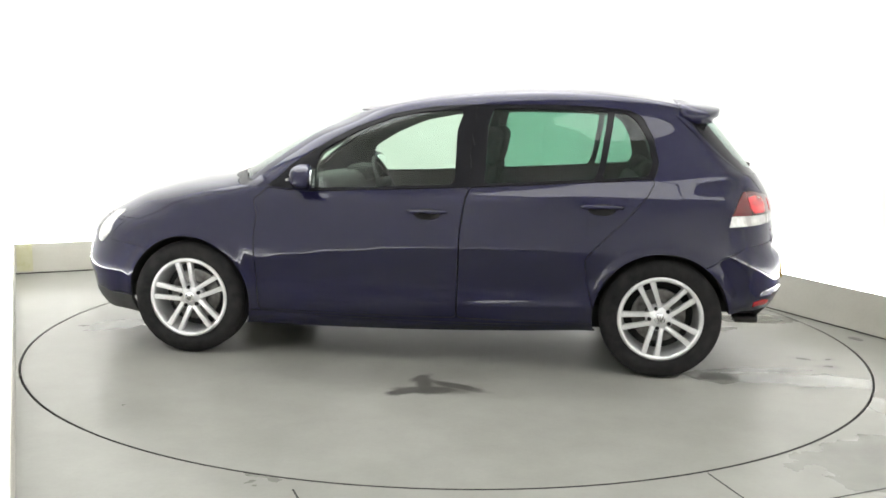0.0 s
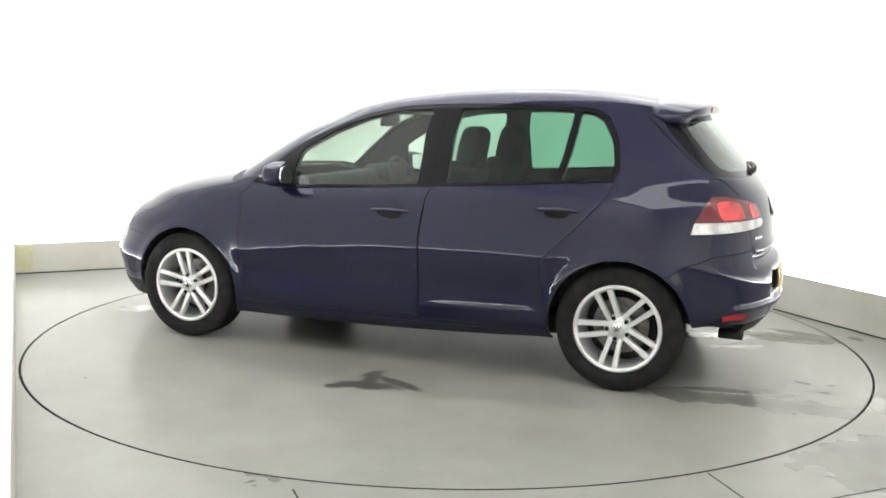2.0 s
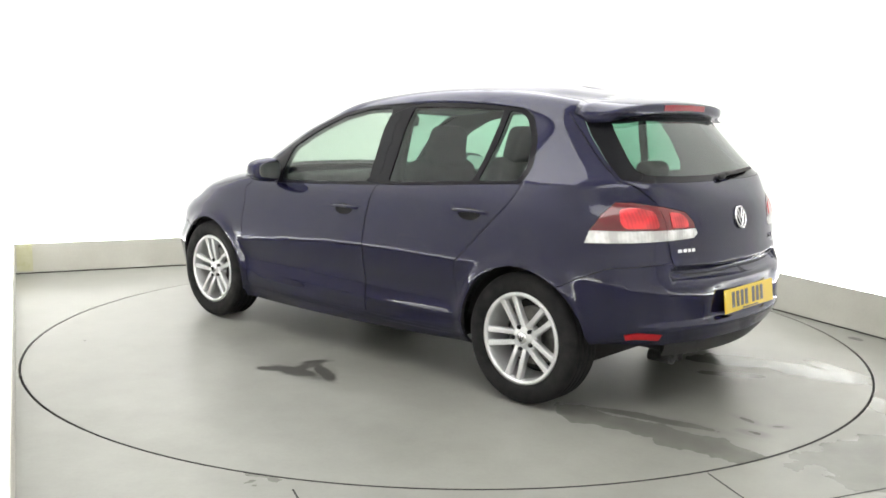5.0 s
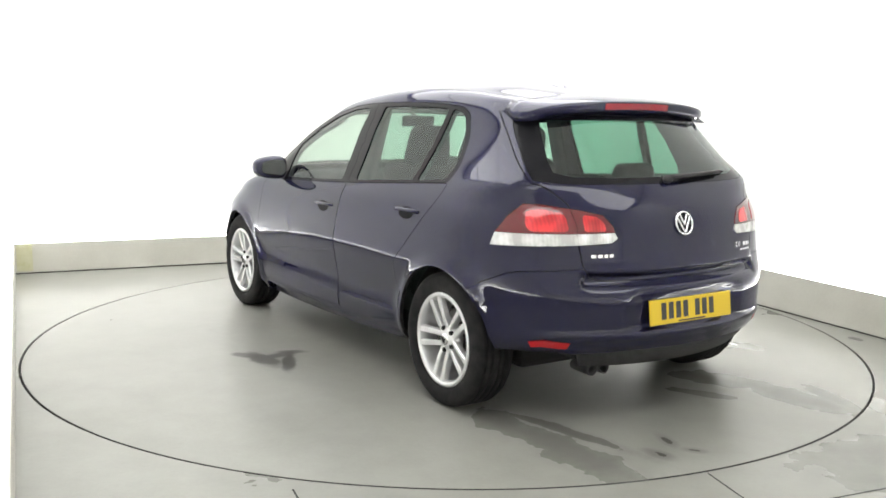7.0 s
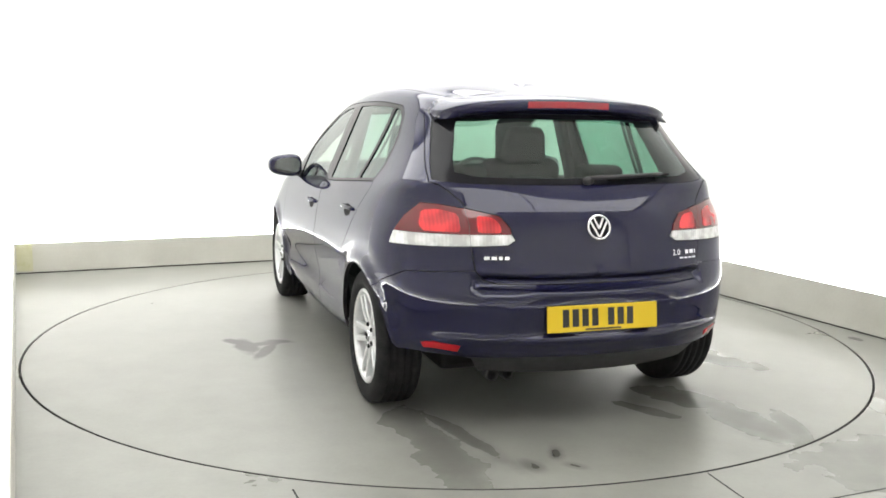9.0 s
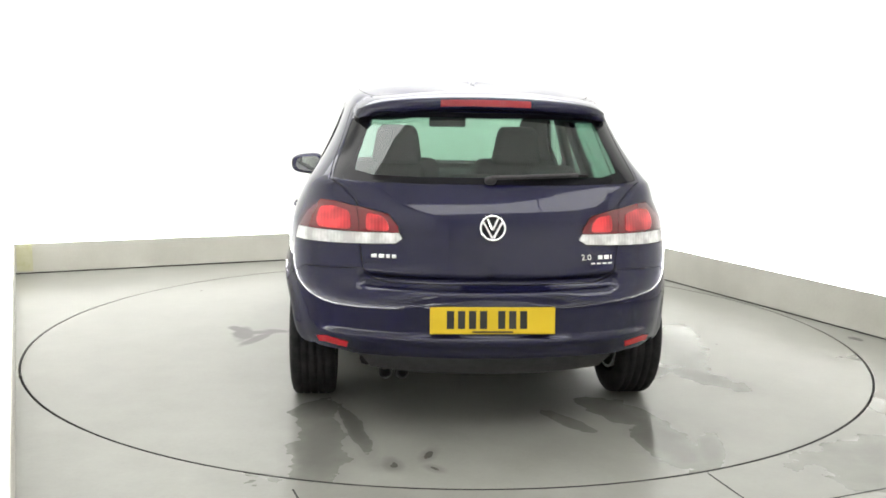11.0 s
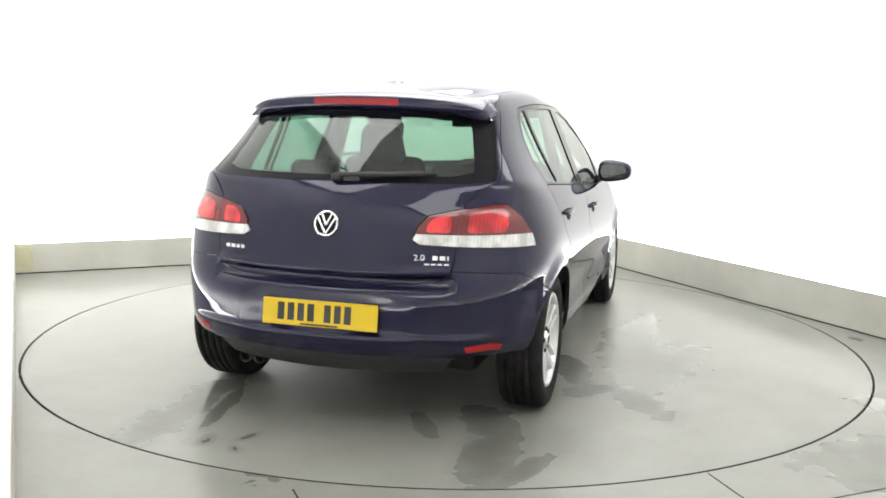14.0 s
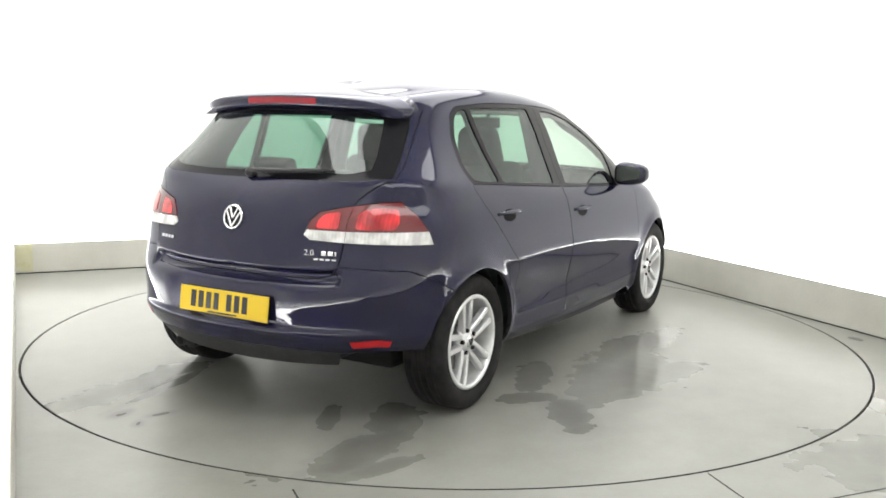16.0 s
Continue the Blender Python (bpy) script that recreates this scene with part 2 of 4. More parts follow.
# ---- the studio ----
def build_floor():
    """One sheet with a round well for the turntable."""
    bm = bmesh.new()
    steps, far = 128, 16.0
    inner = [bm.verts.new((HUB.x + (DISC + 0.008) * math.cos(a), HUB.y + (DISC + 0.008) * math.sin(a), 0)) for a in (2 * math.pi * i / steps for i in range(steps))]
    low = [bm.verts.new((v.co.x, v.co.y, -0.06)) for v in inner]
    outer = []
    for i in range(steps):
        a = 2 * math.pi * i / steps
        k = far / max(abs(math.cos(a)), abs(math.sin(a)))
        outer.append(bm.verts.new((k * math.cos(a), k * math.sin(a), 0)))
    for i in range(steps):
        j = (i + 1) % steps
        bm.faces.new((inner[i], outer[i], outer[j], inner[j]))
        bm.faces.new((low[i], inner[i], inner[j], low[j]))
    bm.faces.new(low[::-1])
    floor = part("floor", bm, FLOOR)
    tagged(floor, "pale grey painted concrete floor round the turntable", "floor", kind="structure")
    for a, b, w in (((-0.535, -2.49, 0), (-0.40, -2.82, 0), 0.007), ((1.035, -2.26, 0), (1.30, -3.2, 0), 0.006), ((1.30, -2.53, 0), (2.6, -1.98, 0), 0.006)):
        part("joint", strip(a, b, w, 0.0004, 0.0012), DARK, floor, "dark open joint")
    bm = bmesh.new()
    bmesh.ops.create_circle(bm, cap_ends=True, segments=20, radius=0.045, matrix=Matrix.Translation((2.60, -0.02, 0.0012)) @ pose(0, 0, 0, 0, 0, TURN) @ Matrix.Diagonal((0.7, 1.2, 1, 1)))
    r = bmesh.ops.extrude_face_region(bm, geom=list(bm.faces))
    bmesh.ops.translate(bm, verts=[e for e in r["geom"] if isinstance(e, bmesh.types.BMVert)], vec=(0, 0, -0.003))
    bmesh.ops.recalc_face_normals(bm, faces=bm.faces)
    part("floor_cap", bm, STEEL, floor, "small dark cap in the floor")
    return floor


def wall_profile_sheet(path, z0, z1, thick):
    """A wall that follows a plan line, with thickness to its right side."""
    bm = bmesh.new()
    n = len(path)
    norm = []
    for i in range(n):
        d = (path[min(i + 1, n - 1)] - path[max(i - 1, 0)]).normalized()
        norm.append(Vector((d.y, -d.x, 0)))
    rows = []
    for p, q in zip(path, norm):
        rows.append([bm.verts.new((*(p + q * o).xy, z)) for o, z in ((0, z0), (0, z1), (thick, z1), (thick, z0))])
    for a, b in zip(rows, rows[1:]):
        for j in range(4):
            bm.faces.new((a[j], a[(j + 1) % 4], b[(j + 1) % 4], b[j]))
    bm.faces.new(rows[0])
    bm.faces.new(rows[-1][::-1])
    bmesh.ops.recalc_face_normals(bm, faces=bm.faces)
    return bm


def room_point(a, b):
    return AX * a + BX * b


def build_studio():
    build_floor()
    left_end = 4.75
    # plinth: three runs butted end to end, and an unseen front run added for its light
    for name, path, h in (("plinth_back", [room_point(RIGHT + 0.4, BACK), room_point(LEFT - 0.4, BACK)], 0.25),
                       ("plinth_right", [room_point(RIGHT, FRONT), room_point(RIGHT, BACK + 0.0025)], 0.275),
                       ("plinth_left", [room_point(LEFT, BACK + 0.0025), room_point(LEFT, left_end)], 0.25),
                       ("plinth_unseen_front", [room_point(LEFT - 0.39, FRONT - 0.25), room_point(RIGHT - 0.0025, FRONT - 0.25)], 0.25)):
        p0, p1 = path
        d = (p1 - p0).normalized()
        nrm = Vector((d.y, -d.x, 0))
        bm = bmesh.new()
        mid = (p0 + p1) / 2 + nrm * 0.15
        add_box(bm, ((p1 - p0).length, 0.30, h - 0.008), Matrix.Translation((mid.x, mid.y, h / 2 + 0.004)) @ Matrix.Rotation(math.atan2(d.y, d.x), 4, "Z"), 0.005, 2)
        plinth = tagged(part(name, bm, PLINTH), "low off-white painted plinth at the wall's foot", "plinth", kind="structure")
        part("foot_joint", box(((p1 - p0).length, 0.28, 0.008), Matrix.Translation((mid.x, mid.y, 0.004)) @ Matrix.Rotation(math.atan2(d.y, d.x), 4, "Z")), DARK, plinth, "dark joint at the floor")
        if "back" in name:
            spot = room_point(LEFT + 0.07, BACK + 0.0015)
            part("tape", box((0.12, 0.003, h - 0.03), Matrix.Translation((spot.x, spot.y, h / 2 + 0.008)) @ Matrix.Rotation(radians(TURN), 4, "Z")), TAPE, plinth, "faded yellow tape at the corner")
        ends = 0.34 if "back" in name else 0.0
        # added glowing strip: lights the wall's foot for the car to mirror
        part("added_light_strip", box(((p1 - p0).length - 2 * ends - 0.01, 0.07, 0.012), Matrix.Translation((*(mid - nrm * 0.10).xy, h - 0.003)) @ Matrix.Rotation(math.atan2(d.y, d.x), 4, "Z"), 0.002, 1), STRIP, plinth, "added glowing strip that brightens the wall's foot")
    r, back = 0.7, 0.10
    a0, b0, a1 = RIGHT + back, BACK - back, LEFT - back
    arc_r = [room_point(a0 - r + r * math.cos(t), b0 + r - r * math.sin(t)) for t in (math.pi / 2 * i / 12 for i in range(13))]
    right_line = [room_point(a0, FRONT), room_point(a0, 3.0)] + arc_r
    back_line = [arc_r[-1], room_point(a1, b0)]
    left_line = [room_point(a1, b0 + 0.004), room_point(a1, left_end)]
    for name, line in (("wall_right", right_line), ("wall_back", back_line), ("wall_left", left_line)):
        tagged(part(name, wall_profile_sheet(line, 0.2, CEIL, 0.12), WALL, smooth=False), "seamless white painted studio wall, brightly lit", "wall", kind="structure")
    # ceiling over everything, and plain unseen walls added to close the studio and brighten reflections
    bm = box((9, 12.5, 0.1), Matrix.Translation((0, -1.0, CEIL + 0.06)) @ Matrix.Rotation(radians(TURN), 4, "Z"))
    tagged(part("ceiling", bm, WALL), "white painted studio ceiling", "ceiling", kind="structure")
    for name, c0, size in (("wall_hall_front", (0, -6.4), (8, 0.2)), ("wall_hall_left", (-2.95, -1), (0.2, 11)), ("wall_hall_right", (4.2, -1), (0.2, 11)), ("wall_hall_back", (0, 4.5), (8, 0.2))):
        bm = box((*size, CEIL), ROOM @ Matrix.Translation((*c0, CEIL / 2)))
        tagged(part(name, bm, WALL), "unseen plain white wall added to close the studio", "wall", kind="structure")


def build_lamps():
    """Flush ceiling lamps with white diffusers: two rows over the turntable and an added pair towards the camera."""
    base = None
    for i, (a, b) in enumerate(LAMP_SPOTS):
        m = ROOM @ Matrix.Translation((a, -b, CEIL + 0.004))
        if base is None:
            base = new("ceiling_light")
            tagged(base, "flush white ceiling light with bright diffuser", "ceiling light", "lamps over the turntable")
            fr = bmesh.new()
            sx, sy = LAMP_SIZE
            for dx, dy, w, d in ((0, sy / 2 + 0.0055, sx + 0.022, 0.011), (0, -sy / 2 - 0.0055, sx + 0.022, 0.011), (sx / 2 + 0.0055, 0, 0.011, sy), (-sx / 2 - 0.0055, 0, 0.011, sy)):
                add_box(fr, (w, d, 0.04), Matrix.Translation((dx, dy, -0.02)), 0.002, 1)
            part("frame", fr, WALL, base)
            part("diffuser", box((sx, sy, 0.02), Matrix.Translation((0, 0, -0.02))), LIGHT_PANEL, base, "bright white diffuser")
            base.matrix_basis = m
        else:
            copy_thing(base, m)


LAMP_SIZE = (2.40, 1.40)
# the pair at 3.75 is unseen, added to brighten the car's reflections
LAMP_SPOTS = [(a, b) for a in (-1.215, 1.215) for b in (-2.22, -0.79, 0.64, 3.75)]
build_studio()
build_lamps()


def build_turntable():
    t = new("turntable")
    tagged(t, "round grey turntable with wet patches, flush with the floor", "turntable")
    bm = lathe([(0.0, -0.04), (DISC - 0.009, -0.04), (DISC - 0.005, -0.036), (DISC - 0.005, -0.0015), (DISC - 0.0065, 0.0), (0.0, 0.0)], 160)
    bm.transform(pose(0, 0, 0, 90))
    part("disc", bm, TABLE, t)
    # black ring added at the rim to thicken the dark line of the gap
    bm = lathe([(DISC - 0.005, -0.03), (DISC, -0.03), (DISC, -0.002), (DISC - 0.002, -0.0005), (DISC - 0.005, -0.0005)], 160, True)
    bm.transform(pose(0, 0, 0, 90))
    part("edge_gap_ring", bm, RUBBER_AND_SHADE, t, "black ring added to widen the dark gap round the edge")
    return t


turntable = build_turntable()
from mathutils import geometry



# ---- the car's skin: level lines that run from the tail round the side to the nose ----
# tail x, tail z, half width, height on the side at x = -1.4, 0, 1.2, nose x, nose z, where the tail's and the nose's rounding begin
LEVELS = (
    (-1.930, 0.265, 0.800, 0.262, 0.184, 0.186, 2.060, 0.175, -1.00, 1.00),
    (-1.985, 0.335, 0.845, 0.320, 0.248, 0.262, 2.110, 0.255, -1.00, 1.00),
    (-2.020, 0.405, 0.866, 0.390, 0.360, 0.370, 2.130, 0.370, -1.00, 1.00),
    (-2.024, 0.500, 0.876, 0.500, 0.490, 0.480, 2.150, 0.470, -1.00, 1.00),
    (-2.018, 0.600, 0.888, 0.620, 0.620, 0.600, 2.150, 0.570, -1.00, 1.00),
    (-1.968, 0.668, 0.886, 0.720, 0.710, 0.680, 2.118, 0.660, -1.00, 1.00))
LEVELS_MID = (
    (-1.952, 0.780, 0.878, 0.820, 0.800, 0.750, 2.035, 0.730, -1.00, 0.98),
    (-1.938, 0.890, 0.864, 0.915, 0.880, 0.810, 1.905, 0.803, -1.00, 0.95),
    (-1.905, 0.975, 0.848, 0.978, 0.930, 0.870, 1.755, 0.873, -1.00, 0.92),
    (-1.842, 1.052, 0.826, 1.042, 0.972, 0.924, 1.460, 0.948, -1.00, 0.80),
    (-1.820, 1.076, 0.812, 1.070, 1.004, 0.967, 1.185, 0.993, -1.00, 0.66),
    (-1.738, 1.180, 0.7595, 1.165, 1.130, 1.080, 0.960, 1.122, -0.98, 0.50))
LEVELS_TOP = (
    (-1.658, 1.280, 0.699, 1.275, 1.268, 1.150, 0.745, 1.256, -0.95, 0.35),
    (-1.592, 1.357, 0.645, 1.368, 1.378, 1.080, 0.585, 1.334, -0.93, 0.18),
    (-1.540, 1.406, 0.602, 1.421, 1.422, 1.118, 0.455, 1.388, -0.92, 0.05),
    (-1.500, 1.436, 0.530, 1.444, 1.442, 1.137, 0.330, 1.418, -0.90, -0.02),
    (-1.400, 1.462, 0.370, 1.467, 1.464, 1.152, 0.160, 1.449, -0.90, -0.10),
    (-1.200, 1.488, 0.170, 1.480, 1.478, 1.165, -0.03, 1.471, -0.90, -0.20),
    (-1.000, 1.502, 0.000, 1.485, 1.483, 1.168, -0.22, 1.492, -0.90, -0.30))
ROWS = np.array(LEVELS + LEVELS_MID + LEVELS_TOP)
NR, NE, NS = len(ROWS), 200, 80
FRONT_AXLE, REAR_AXLE, AXLE_Z, ARCH = 1.289, -1.289, 0.312, 0.352


def end_curve(w, reach, p, q):
    """Quarter of a rounded rectangle from the middle of an end to the side, evenly stepped: (outward share, y)."""
    a = np.linspace(0, np.pi / 2, 1500)
    ex, ey = reach * np.cos(a) ** (2 / p), w * np.sin(a) ** (2 / q)
    s = np.concatenate([[0], np.cumsum(np.hypot(np.diff(ex), np.diff(ey)))])
    t = np.linspace(0, s[-1], NE)
    return np.interp(t, s, ex), np.interp(t, s, ey)


def skin_rows():
    out = []
    for k, (xr, zr, w, z1, z2, z3, xf, zf, mr, mf) in enumerate(ROWS):
        w = max(w, 1e-4)
        p, q = (4.6, 2.0) if k < 5 else (4.9, 2.15) if k < 9 else (6.4, 2.5) if k < 15 else (3.0, 2.2)
        ex, ey = end_curve(w, mr - xr, p, q)
        fx, fy = end_curve(w, xf - mf, 4.0 if k < 4 else 3.0, 2.3 if k < 9 else 2.5)
        sx = np.linspace(mr, mf, NS)
        x = np.concatenate([mr - ex, sx[1:-1], (mf + fx)[::-1]])
        y = np.concatenate([ey, np.full(NS - 2, w), fy[::-1]])
        c = np.polyfit([-1.4, 0, 1.2], [z1, z2, z3], 2)
        z = np.polyval(c, np.clip(x, -1.7, 1.75))
        n = len(x)
        i = np.arange(n)
        tail = np.where(i < NE, 1 - (y / w) ** 2.2, 0)
        nose = np.where(i >= n - NE, 1 - (y / w) ** 2.2, 0)
        z = z * (1 - tail - nose) + zr * tail + zf * nose
        out.append(np.stack([x, y, z], 1))
    return np.array(out)


SKIN = skin_rows()
NU = SKIN.shape[1]
LEN_U = np.concatenate([np.linspace(0, 1.5, NE), 1.5 + np.linspace(0, 2.0, NS)[1:-1], 3.5 + np.linspace(0, 1.5, NE)])
LEN_V = np.concatenate([[0], np.cumsum(np.hypot(np.diff(ROWS[:, 2]), np.diff(ROWS[:, 4])))])
U_MAX, V_MAX = LEN_U[-1], LEN_V[-1]


def smooth01(t):
    t = np.clip(t, 0, 1)
    return t * t * (3 - 2 * t)


def surf(u, v):
    """The skin's points at (u, v)."""
    u, v = np.clip(np.asarray(u, float), 0, U_MAX), np.clip(np.asarray(v, float), 0, V_MAX)
    fi = np.interp(u, LEN_U, np.arange(NU))
    i0 = np.minimum(fi.astype(int), NU - 2)
    fu = (fi - i0)[..., None]
    fk = np.interp(v, LEN_V, np.arange(NR))
    k1 = np.minimum(fk.astype(int), NR - 2)
    t = (fk - k1)[..., None]

    def at(k):
        k = np.clip(k, 0, NR - 1)
        return SKIN[k, i0] * (1 - fu) + SKIN[k, i0 + 1] * fu
    a, b, c, d = at(k1 - 1), at(k1), at(k1 + 1), at(k1 + 2)
    p = 0.5 * (2 * b + (c - a) * t + (2 * a - 5 * b + 4 * c - d) * t ** 2 + (3 * b - a - 3 * c + d) * t ** 3)
    p[..., 1] = np.maximum(p[..., 1], 0)
    x, y, z = p[..., 0], p[..., 1], p[..., 2]
    # lips round the wheel openings
    for ax in (FRONT_AXLE, REAR_AXLE):
        r = np.hypot(x - ax, z - AXLE_Z)
        lip = 0.016 * np.exp(-((r - ARCH) / 0.045) ** 2) * (r > ARCH) + 0.016 * (r <= ARCH)
        p[..., 1] = y + lip * smooth01((y - 0.55) / 0.2) * smooth01((0.85 - z) / 0.1)
        y = p[..., 1]
    # the cabin narrows towards the tail
    p[..., 1] *= 1 - 0.075 * smooth01((-x - 0.6) / 1.0) * smooth01((z - 0.82) / 0.45)
    y = p[..., 1]
    # crease under the door handles, soft hollow below it
    side = smooth01((x + 1.65) / 0.2) * smooth01((1.3 - x) / 0.3) * smooth01((y - 0.6) / 0.1)
    for ax in (FRONT_AXLE, REAR_AXLE):
        side = side * smooth01((np.hypot(x - ax, z - AXLE_Z) - ARCH - 0.015) / 0.12)
    dz = z - (0.65 - 0.06 * x - 0.055 * x * x)
    p[..., 1] += side * (0.011 * np.exp(-np.sqrt(dz * dz + 0.008 ** 2) / 0.06) - 0.012 * np.exp(-((z - 0.44) / 0.07) ** 2) + 0.0035 * np.exp(-((z - 0.335 + 0.03 * x) / 0.012) ** 2))
    # recess for the number plate, step above the bumper
    tail = (x < -1.7)
    p[..., 0] += np.where(tail, 0.018 * smooth01((0.40 - y) / 0.13) * smooth01((z - 0.43) / 0.03) * smooth01((0.622 - z) / 0.03), 0)
    p[..., 0] += np.where(tail, 0.030 * smooth01((z - 0.615) / 0.04) * smooth01((0.70 - z) / 0.03) * smooth01((0.56 - y) / 0.04), 0)
    p[..., 0] -= np.where(tail, 0.012 * np.exp(-((z - 0.708) / 0.018) ** 2) * smooth01((0.56 - y) / 0.05), 0)
    p[..., 0] -= np.where(tail, 0.010 * np.exp(-((z - 0.425) / 0.016) ** 2) * smooth01((0.75 - y) / 0.1), 0)
    return p


def normals(u, v, h=0.010):
    du = surf(np.minimum(u + h, U_MAX), v) - surf(np.maximum(u - h, 0), v)
    dv = surf(u, np.minimum(v + h, V_MAX)) - surf(u, np.maximum(v - h, 0))
    n = np.cross(dv, du)
    # on the middle plane the skin runs straight across
    mid = (surf(u, v)[..., 1] < 1e-3)
    n[mid, 1] = 0
    return n / np.maximum(np.linalg.norm(n, axis=-1, keepdims=True), 1e-9)


GU, GV = np.meshgrid(np.linspace(0, U_MAX, 420), np.linspace(0, V_MAX, 220), indexing="ij")
GP = surf(GU, GV)


def find(kind, a, b):
    """(u, v) on the skin: kind s: (x, z) seen from the side; r: (y, z) from behind; f: from before; t: (x, y) from above."""
    ax = {"s": (0, 2), "r": (1, 2), "f": (1, 2), "t": (0, 1)}[kind]
    ok = {"s": (GP[..., 1] > 0.35) & (GV < LEN_V[15]), "r": (GU < 1.45) & (GP[..., 0] < -1.35) & (GV < LEN_V[15]), "f": (GU > 3.7), "t": (GV > LEN_V[8])}[kind]
    d = (GP[..., ax[0]] - a) ** 2 + (GP[..., ax[1]] - b) ** 2
    i = np.unravel_index(np.argmin(np.where(ok, d, 9)), d.shape)
    u, v = GU[i], GV[i]
    goal, h = np.array([a, b]), 1e-3
    for _ in range(8):
        p0 = surf(u, v)[list(ax)]
        j = np.stack([(surf(u + h, v)[list(ax)] - p0) / h, (surf(u, v + h)[list(ax)] - p0) / h], 1)
        step = np.linalg.lstsq(j, goal - p0, rcond=0.02)[0]
        step = np.clip(step, -0.03, 0.03)
        u, v = np.clip(u + step[0], 0, U_MAX), np.clip(v + step[1], 0, V_MAX)
    return u, v


def line(points, spacing=0.03):
    """A chain on the skin through points (kind, a, b) or ('uv', u, v)."""
    uv = np.array([(a, b) if k == "uv" else find(k, a, b) for k, a, b in points])
    out = [uv[0]]
    for p, q in zip(uv, uv[1:]):
        n = max(1, int(np.ceil(np.hypot(*(q - p)) / spacing)))
        out += [p + (q - p) * i / n for i in range(1, n + 1)]
    return np.array(out)


def rounded(points, r, steps=5):
    """Corner cutting of a closed outline in plain numbers: corners become arcs of about r."""
    out = []
    n = len(points)
    for i in range(n):
        a, b, c = (Vector(points[j % n][1:]) for j in (i - 1, i, i + 1))
        k = points[i][0]
        if points[i - 1][0] != k or points[(i + 1) % n][0] != k:
            out.append(points[i])
            continue
        d1, d2 = a - b, c - b
        turn = math.pi - d1.angle(d2, math.pi)
        t = min(r, d1.length * 0.45, d2.length * 0.45)
        if turn < 0.12:
            out.append(points[i])
            continue
        p, q = b + d1.normalized() * t, b + d2.normalized() * t
        for j in range(steps + 1):
            f = j / steps
            o = p * (1 - f) ** 2 + b * 2 * f * (1 - f) + q * f * f
            out.append((k, *o))
    return out


def inside(poly, pts):
    x, y = pts[:, 0], pts[:, 1]
    r = np.zeros(len(pts), bool)
    for (x1, y1), (x2, y2) in zip(poly, np.roll(poly, -1, 0)):
        if y1 != y2:
            r ^= ((y1 > y) != (y2 > y)) & (x < (x2 - x1) * (y - y1) / (y2 - y1) + x1)
    return r


def loop(points, r=0.0, spacing=0.03):
    pts = rounded(points, r) if r else points
    return line(pts + [pts[0]], spacing)[:-1]


def S(*pairs):
    return [("s", a, b) for a, b in pairs]


def R(*pairs):
    return [("r", a, b) for a, b in pairs]


def arch_loop(ax):
    """The wheel opening, down to the sill's lower edge."""
    return loop(S(*[(ax + ARCH * math.cos(t), AXLE_Z + ARCH * math.sin(t)) for t in (radians(-24 + 228 * i / 44) for i in range(45))]))


